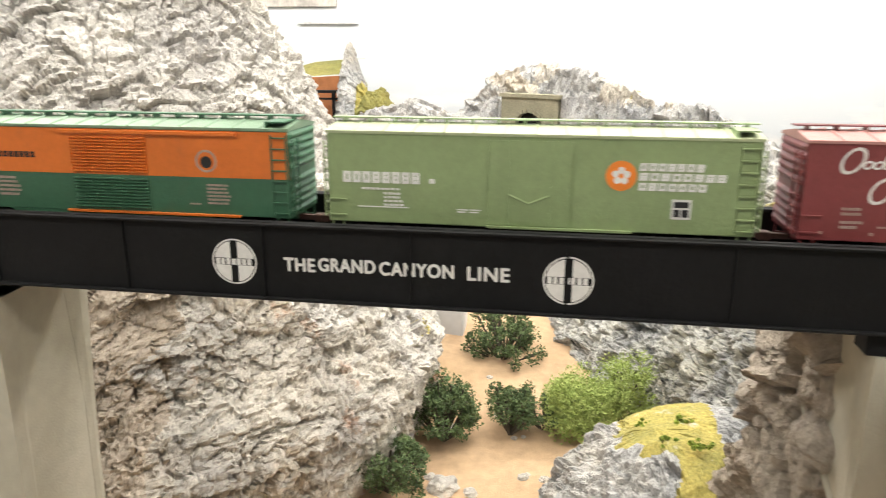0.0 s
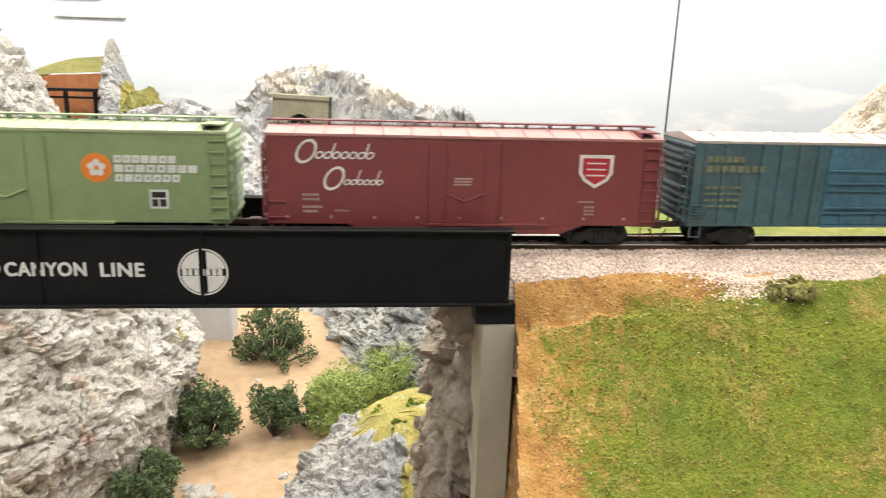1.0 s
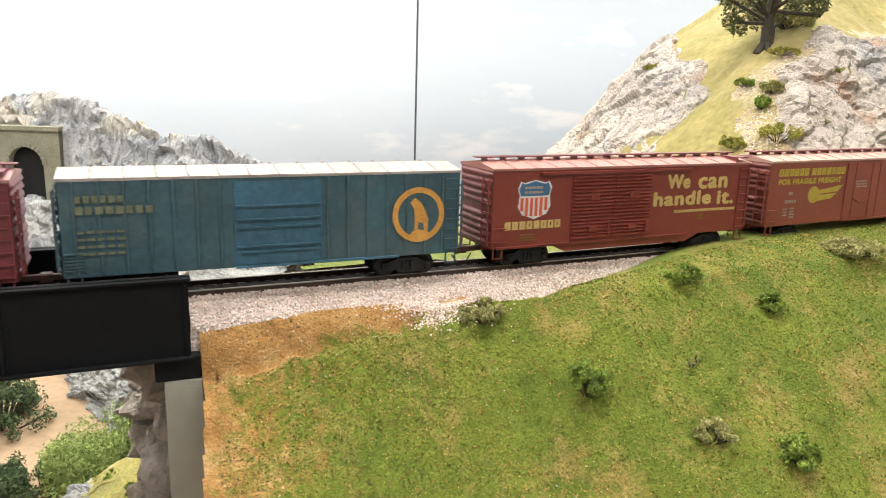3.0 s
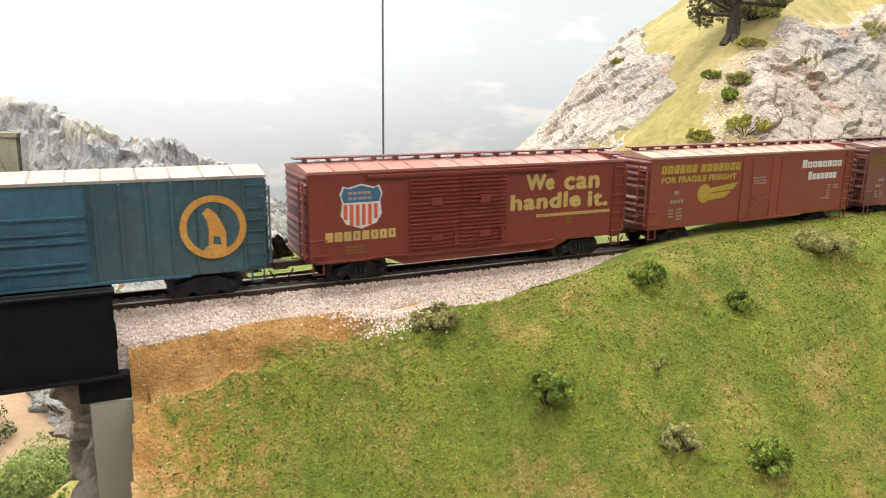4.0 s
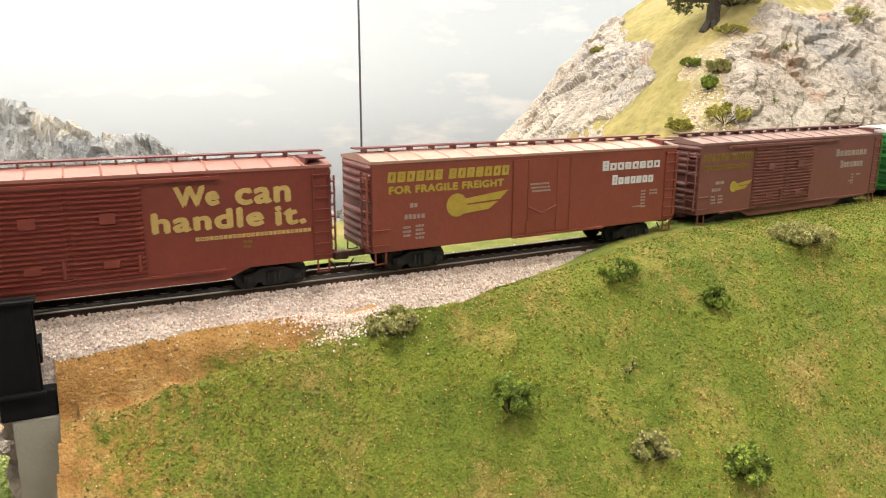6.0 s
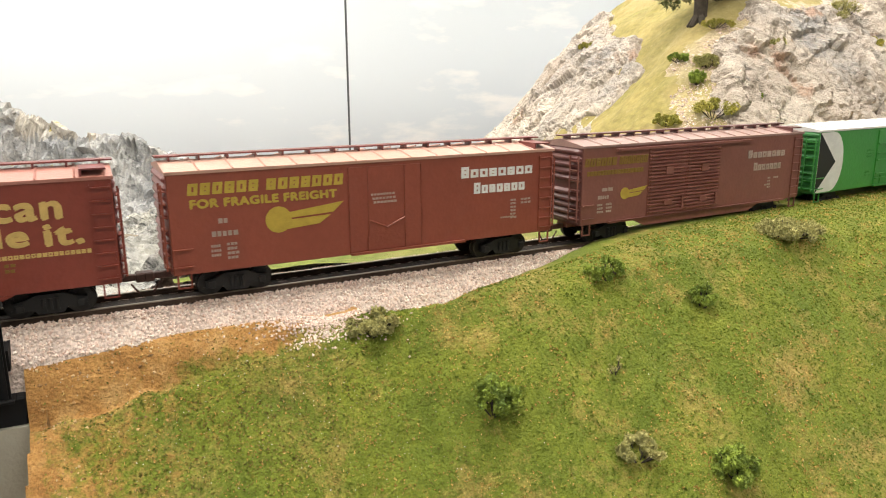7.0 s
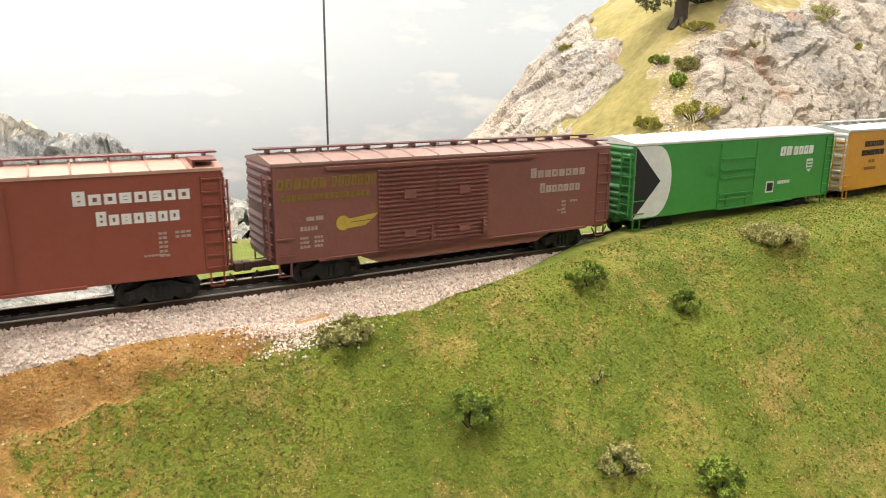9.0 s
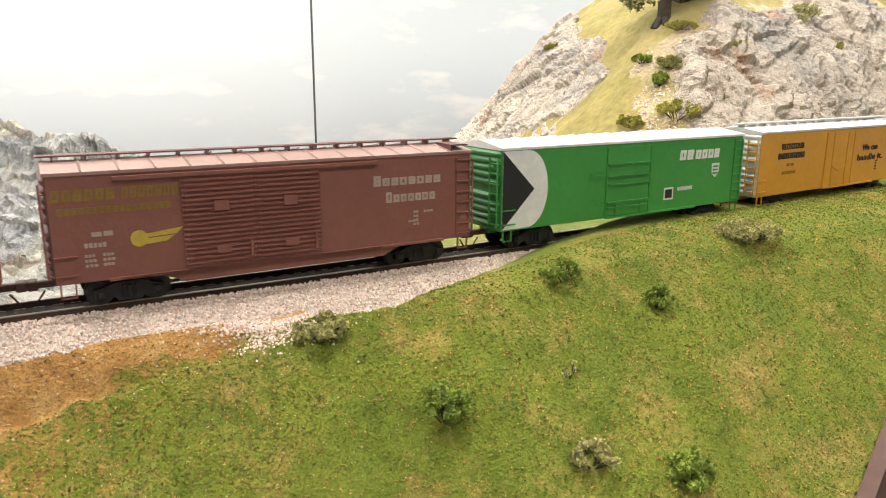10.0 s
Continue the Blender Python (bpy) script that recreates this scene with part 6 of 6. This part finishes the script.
def wing(e, x, z, k, m):
    """A round badge with two trailing bars."""
    bm = prism(bmesh.new(), disc_pts(x, z, 0.0052 * k, 24), Y - 0.0002, Y)
    prism(bm, [(x + 0.001 * k, z + 0.0022 * k), (x + 0.0270 * k, z + 0.0052 * k), (x + 0.0225 * k, z + 0.0012 * k), (x + 0.003 * k, z + 0.0002 * k)], Y - 0.00022, Y)
    prism(bm, [(x + 0.002 * k, z - 0.0005 * k), (x + 0.0215 * k, z + 0.0003 * k), (x + 0.0165 * k, z - 0.0030 * k), (x + 0.002 * k, z - 0.0042 * k)], Y - 0.00024, Y)
    return part("emblem", bm, m, e, "winged round badge")


def car_brown_yellow():
    L = 0.181
    m = paint("paint_boxcar_red", (0.275, 0.068, 0.040), (0.25, 0.11, 0.08))
    e = boxcar(L, m, paint("roof_pink_lit", (0.50, 0.29, 0.22)), paint("end_boxcar_red", (0.19, 0.05, 0.04)), "brown red insulated boxcar with yellow and white lettering", sill_drop=False)
    plug_door(e, -0.0168, 0.0180, m)
    door_tracks(e, -0.0168, 0.040, m, False)
    word(e, -0.0826, -0.0545, 0.0428, 0.0046, 6, DECAL_GOLD, 31, slant=0.12)
    word(e, -0.0520, -0.0185, 0.0428, 0.0046, 7, DECAL_GOLD, 32, slant=0.12)
    lettering("slogan", "FOR FRAGILE FREIGHT", -0.0520, 0.0393, Y - 0.0001, 0.0032, 0.0595, DECAL_GOLD, e, "yellow slogan", 0.0003)
    wing(e, -0.0475, 0.0302, 1.05, DECAL_GOLD)
    word(e, 0.0384, 0.0787, 0.0412, 0.0038, 8, DECAL_WHITE, 33, 1.35)
    word(e, 0.0453, 0.0743, 0.0335, 0.0038, 7, DECAL_WHITE, 34, 1.35)
    small_print(e, [(-0.0717, 0.0310, 0.005, 0.0020, 2, 1), (-0.0745, 0.0258, 0.0140, 0.0022, 5, 1), (-0.0752, 0.0215, 0.0050, 0.0011, 4, 3), (-0.0690, 0.0218, 0.0050, 0.0011, 3, 4), (-0.0066, 0.0368, 0.0140, 0.0010, 8, 1), (-0.0060, 0.0350, 0.0128, 0.0010, 7, 1), (-0.0055, 0.0333, 0.0118, 0.0010, 7, 1),
                    (0.0655, 0.0285, 0.0040, 0.0010, 2, 6), (0.0715, 0.0285, 0.0070, 0.0010, 3, 2), (0.060, 0.0205, 0.008, 0.0008, 6, 1)], DECAL_FADED, 35)
    return e


def car_brown_double():
    L = 0.177
    m = paint("paint_brown_aged", (0.225, 0.082, 0.062), (0.16, 0.09, 0.07), 0.4, 0.55)
    e = boxcar(L, m, paint("roof_brown_aged_lit", (0.31, 0.19, 0.16)), paint("end_brown_aged", (0.14, 0.05, 0.045)), "weathered brown double door boxcar with faded lettering")
    louvre_door(e, -0.0423, -0.0142, m)
    louvre_door(e, -0.0140, 0.0133, m)
    door_tracks(e, -0.0660, 0.040, m)
    door_tracks(e, -0.07, 0.073, m, False)
    word(e, -0.0868, -0.0650, 0.0418, 0.0042, 6, DECAL_DIM, 41, slant=0.12)
    word(e, -0.0635, -0.0430, 0.0418, 0.0042, 7, DECAL_DIM, 42, slant=0.12)
    word(e, -0.0850, -0.0458, 0.0370, 0.0024, 17, DECAL_DIM, 43)
    wing(e, -0.0585, 0.0262, 0.60, DECAL_GOLD)
    word(e, 0.0382, 0.0724, 0.0388, 0.0034, 8, DECAL_FADED, 44, 1.35)
    word(e, 0.0441, 0.0695, 0.0312, 0.0034, 7, DECAL_FADED, 45, 1.35)
    small_print(e, [(-0.0747, 0.0285, 0.0085, 0.0018, 2, 1), (-0.0773, 0.0245, 0.010, 0.0018, 5, 1), (-0.0776, 0.0210, 0.005, 0.0011, 3, 3), (-0.0715, 0.0210, 0.005, 0.0011, 3, 3), (0.0576, 0.0255, 0.0035, 0.0011, 2, 4), (0.0630, 0.0255, 0.0060, 0.0011, 3, 1), (0.055, 0.0215, 0.006, 0.0008, 5, 1)], DECAL_FADED, 46)
    return e


def car_green_white():
    L = 0.182
    m = paint("paint_bright_green", (0.05, 0.27, 0.05), (0.06, 0.16, 0.05))
    e = boxcar(L, m, paint("roof_white", (0.66, 0.65, 0.62)), paint("end_green_bright", (0.035, 0.19, 0.05)), "bright green boxcar with a white and black emblem", walkway=False, sill_drop=False)
    plug_door(e, -0.0218, 0.0112, m, (0.0165, 0.0195, 0.0290, 0.0335, 0.0400), vee=False)
    door_tracks(e, -0.0218, 0.050, m, False)
    h = L / 2
    z0, z1 = SILL + 0.0008, EAVE - 0.0012
    c, r = (z0 + z1) / 2, (z1 - z0) / 2
    arc = [(-h + 0.0165 + r * 0.66 * math.cos(a), c + r * math.sin(a)) for a in [-math.pi / 2 + math.pi * k / 24 for k in range(25)]]
    decal(e, "emblem_white", DECAL_WHITE, "white half round panel", arc + [(-h + 0.001, z1), (-h + 0.001, z0)])
    decal(e, "emblem_black", DECAL_BLACK, "black triangle", [(-h + 0.001, z0), (-h + 0.0205, c), (-h + 0.001, z1)], lift=0.0002)
    word(e, 0.0346, 0.0470, 0.0395, 0.0056, 2, DECAL_WHITE, 51, slant=0.1)
    word(e, 0.0480, 0.0695, 0.0395, 0.0052, 4, DECAL_WHITE, 52, slant=0.1)
    decal(e, "crest", DECAL_WHITE, "small white shield", crest_pts(0.0665, 0.0320, 0.0065, 0.0085))
    decal(e, "crest_field", m, "", *[rect(0.0642, 0.0688, 0.0338 - 0.0020 * k, 0.0348 - 0.0020 * k) for k in range(3)], lift=0.0002)
    small_print(e, [(0.0345, 0.0222, 0.0170, 0.0022, 8, 1)], DECAL_WHITE, 53)
    decal(e, "placard", DECAL_WHITE, "white framed placard", rect(0.0236, 0.0312, 0.0175, 0.0245))
    decal(e, "placard_mark", DECAL_BLACK, "", rect(0.0246, 0.0302, 0.0185, 0.0235), lift=0.0002)
    small_print(e, [(-0.034, 0.036, 0.012, 0.0012, 8, 3), (-0.034, 0.0215, 0.008, 0.0012, 6, 2)], m, 54)
    return e


def car_yellow():
    L = 0.182
    m = paint("paint_yellow", (0.60, 0.28, 0.025), (0.4, 0.2, 0.05))
    al = mat("aluminium_paint", (0.62, 0.62, 0.61), 0.4, 0.4, 40, 0.06)
    e = boxcar(L, m, al, al, "yellow boxcar with aluminium ends and dark lettering", sill_drop=False)
    plug_door(e, -0.016, 0.020, m)
    door_tracks(e, -0.016, 0.050, m, False)
    word(e, -0.0680, -0.0420, 0.0405, 0.0038, 5, DECAL_BLACK, 61)
    word(e, -0.0710, -0.0405, 0.0345, 0.0038, 7, DECAL_BLACK, 62)
    small_print(e, [(-0.0610, 0.0295, 0.010, 0.0022, 2, 1), (-0.0655, 0.0245, 0.020, 0.0022, 5, 1)], DECAL_DIM, 63)
    lettering("slogan", "We can", 0.0430, 0.0370, Y - 0.0001, 0.0040, 0.0210, DECAL_BLACK, e, "dark slogan", 0.0003)
    lettering("slogan", "handle it.", 0.0450, 0.0300, Y - 0.0001, 0.0042, 0.0350, DECAL_BLACK, e, "dark slogan", 0.0003)
    small_print(e, [(0.053, 0.026, 0.003, 0.0012, 2, 4)], DECAL_BLACK, 64)
    return e


TRAIN = [(-0.2115, car_orange_green), (-0.0116, car_light_green), (0.1865, car_maroon_script), (0.3800, car_blue_ribbed), (0.5730, car_slogan),
         (0.7685, car_brown_yellow), (0.9650, car_brown_double), (1.1610, car_green_white), (1.3600, car_yellow)]
CARS = [(s, make()) for s, make in TRAIN]

# how far the train has run to the west, in metres, at each time
RUN = [(0.0, 0.0), (0.5, -0.0332), (1.0, -0.0662), (1.5, -0.1004), (2.0, -0.1343), (2.5, -0.1677), (3.0, -0.2003), (4.5, -0.3015), (5.0, -0.3367),
       (6.5, -0.4453), (7.0, -0.4825), (7.5, -0.5194), (8.0, -0.5558), (8.5, -0.5926), (9.0, -0.6280), (9.5, -0.6633), (10.0, -0.6987)]


def run_at(t):
    for (a, p), (b, q) in zip(RUN, RUN[1:]):
        if t <= b:
            return p + (q - p) * (t - a) / (b - a)
    return RUN[-1][1]


def motions():
    for s, car in CARS:
        rows = []
        for t, d in RUN:
            x0, y0, _ = track(s + d - 0.065)
            x1, y1, _ = track(s + d + 0.065)
            rows.append((t, pose((x0 + x1) / 2, (y0 + y1) / 2, RAIL, 0, 0, math.degrees(math.atan2(y1 - y0, x1 - x0)))))
        walk(car, rows)
    times = [0.1 * k for k in range(101)]
    turns = [(t, math.degrees(run_at(t) / 0.0050)) for t in times]
    for w, k in AXLES:
        walk(w, [(t, pose(k, 0, 0.0050, 0, a, 0)) for t, a in turns])


motions()
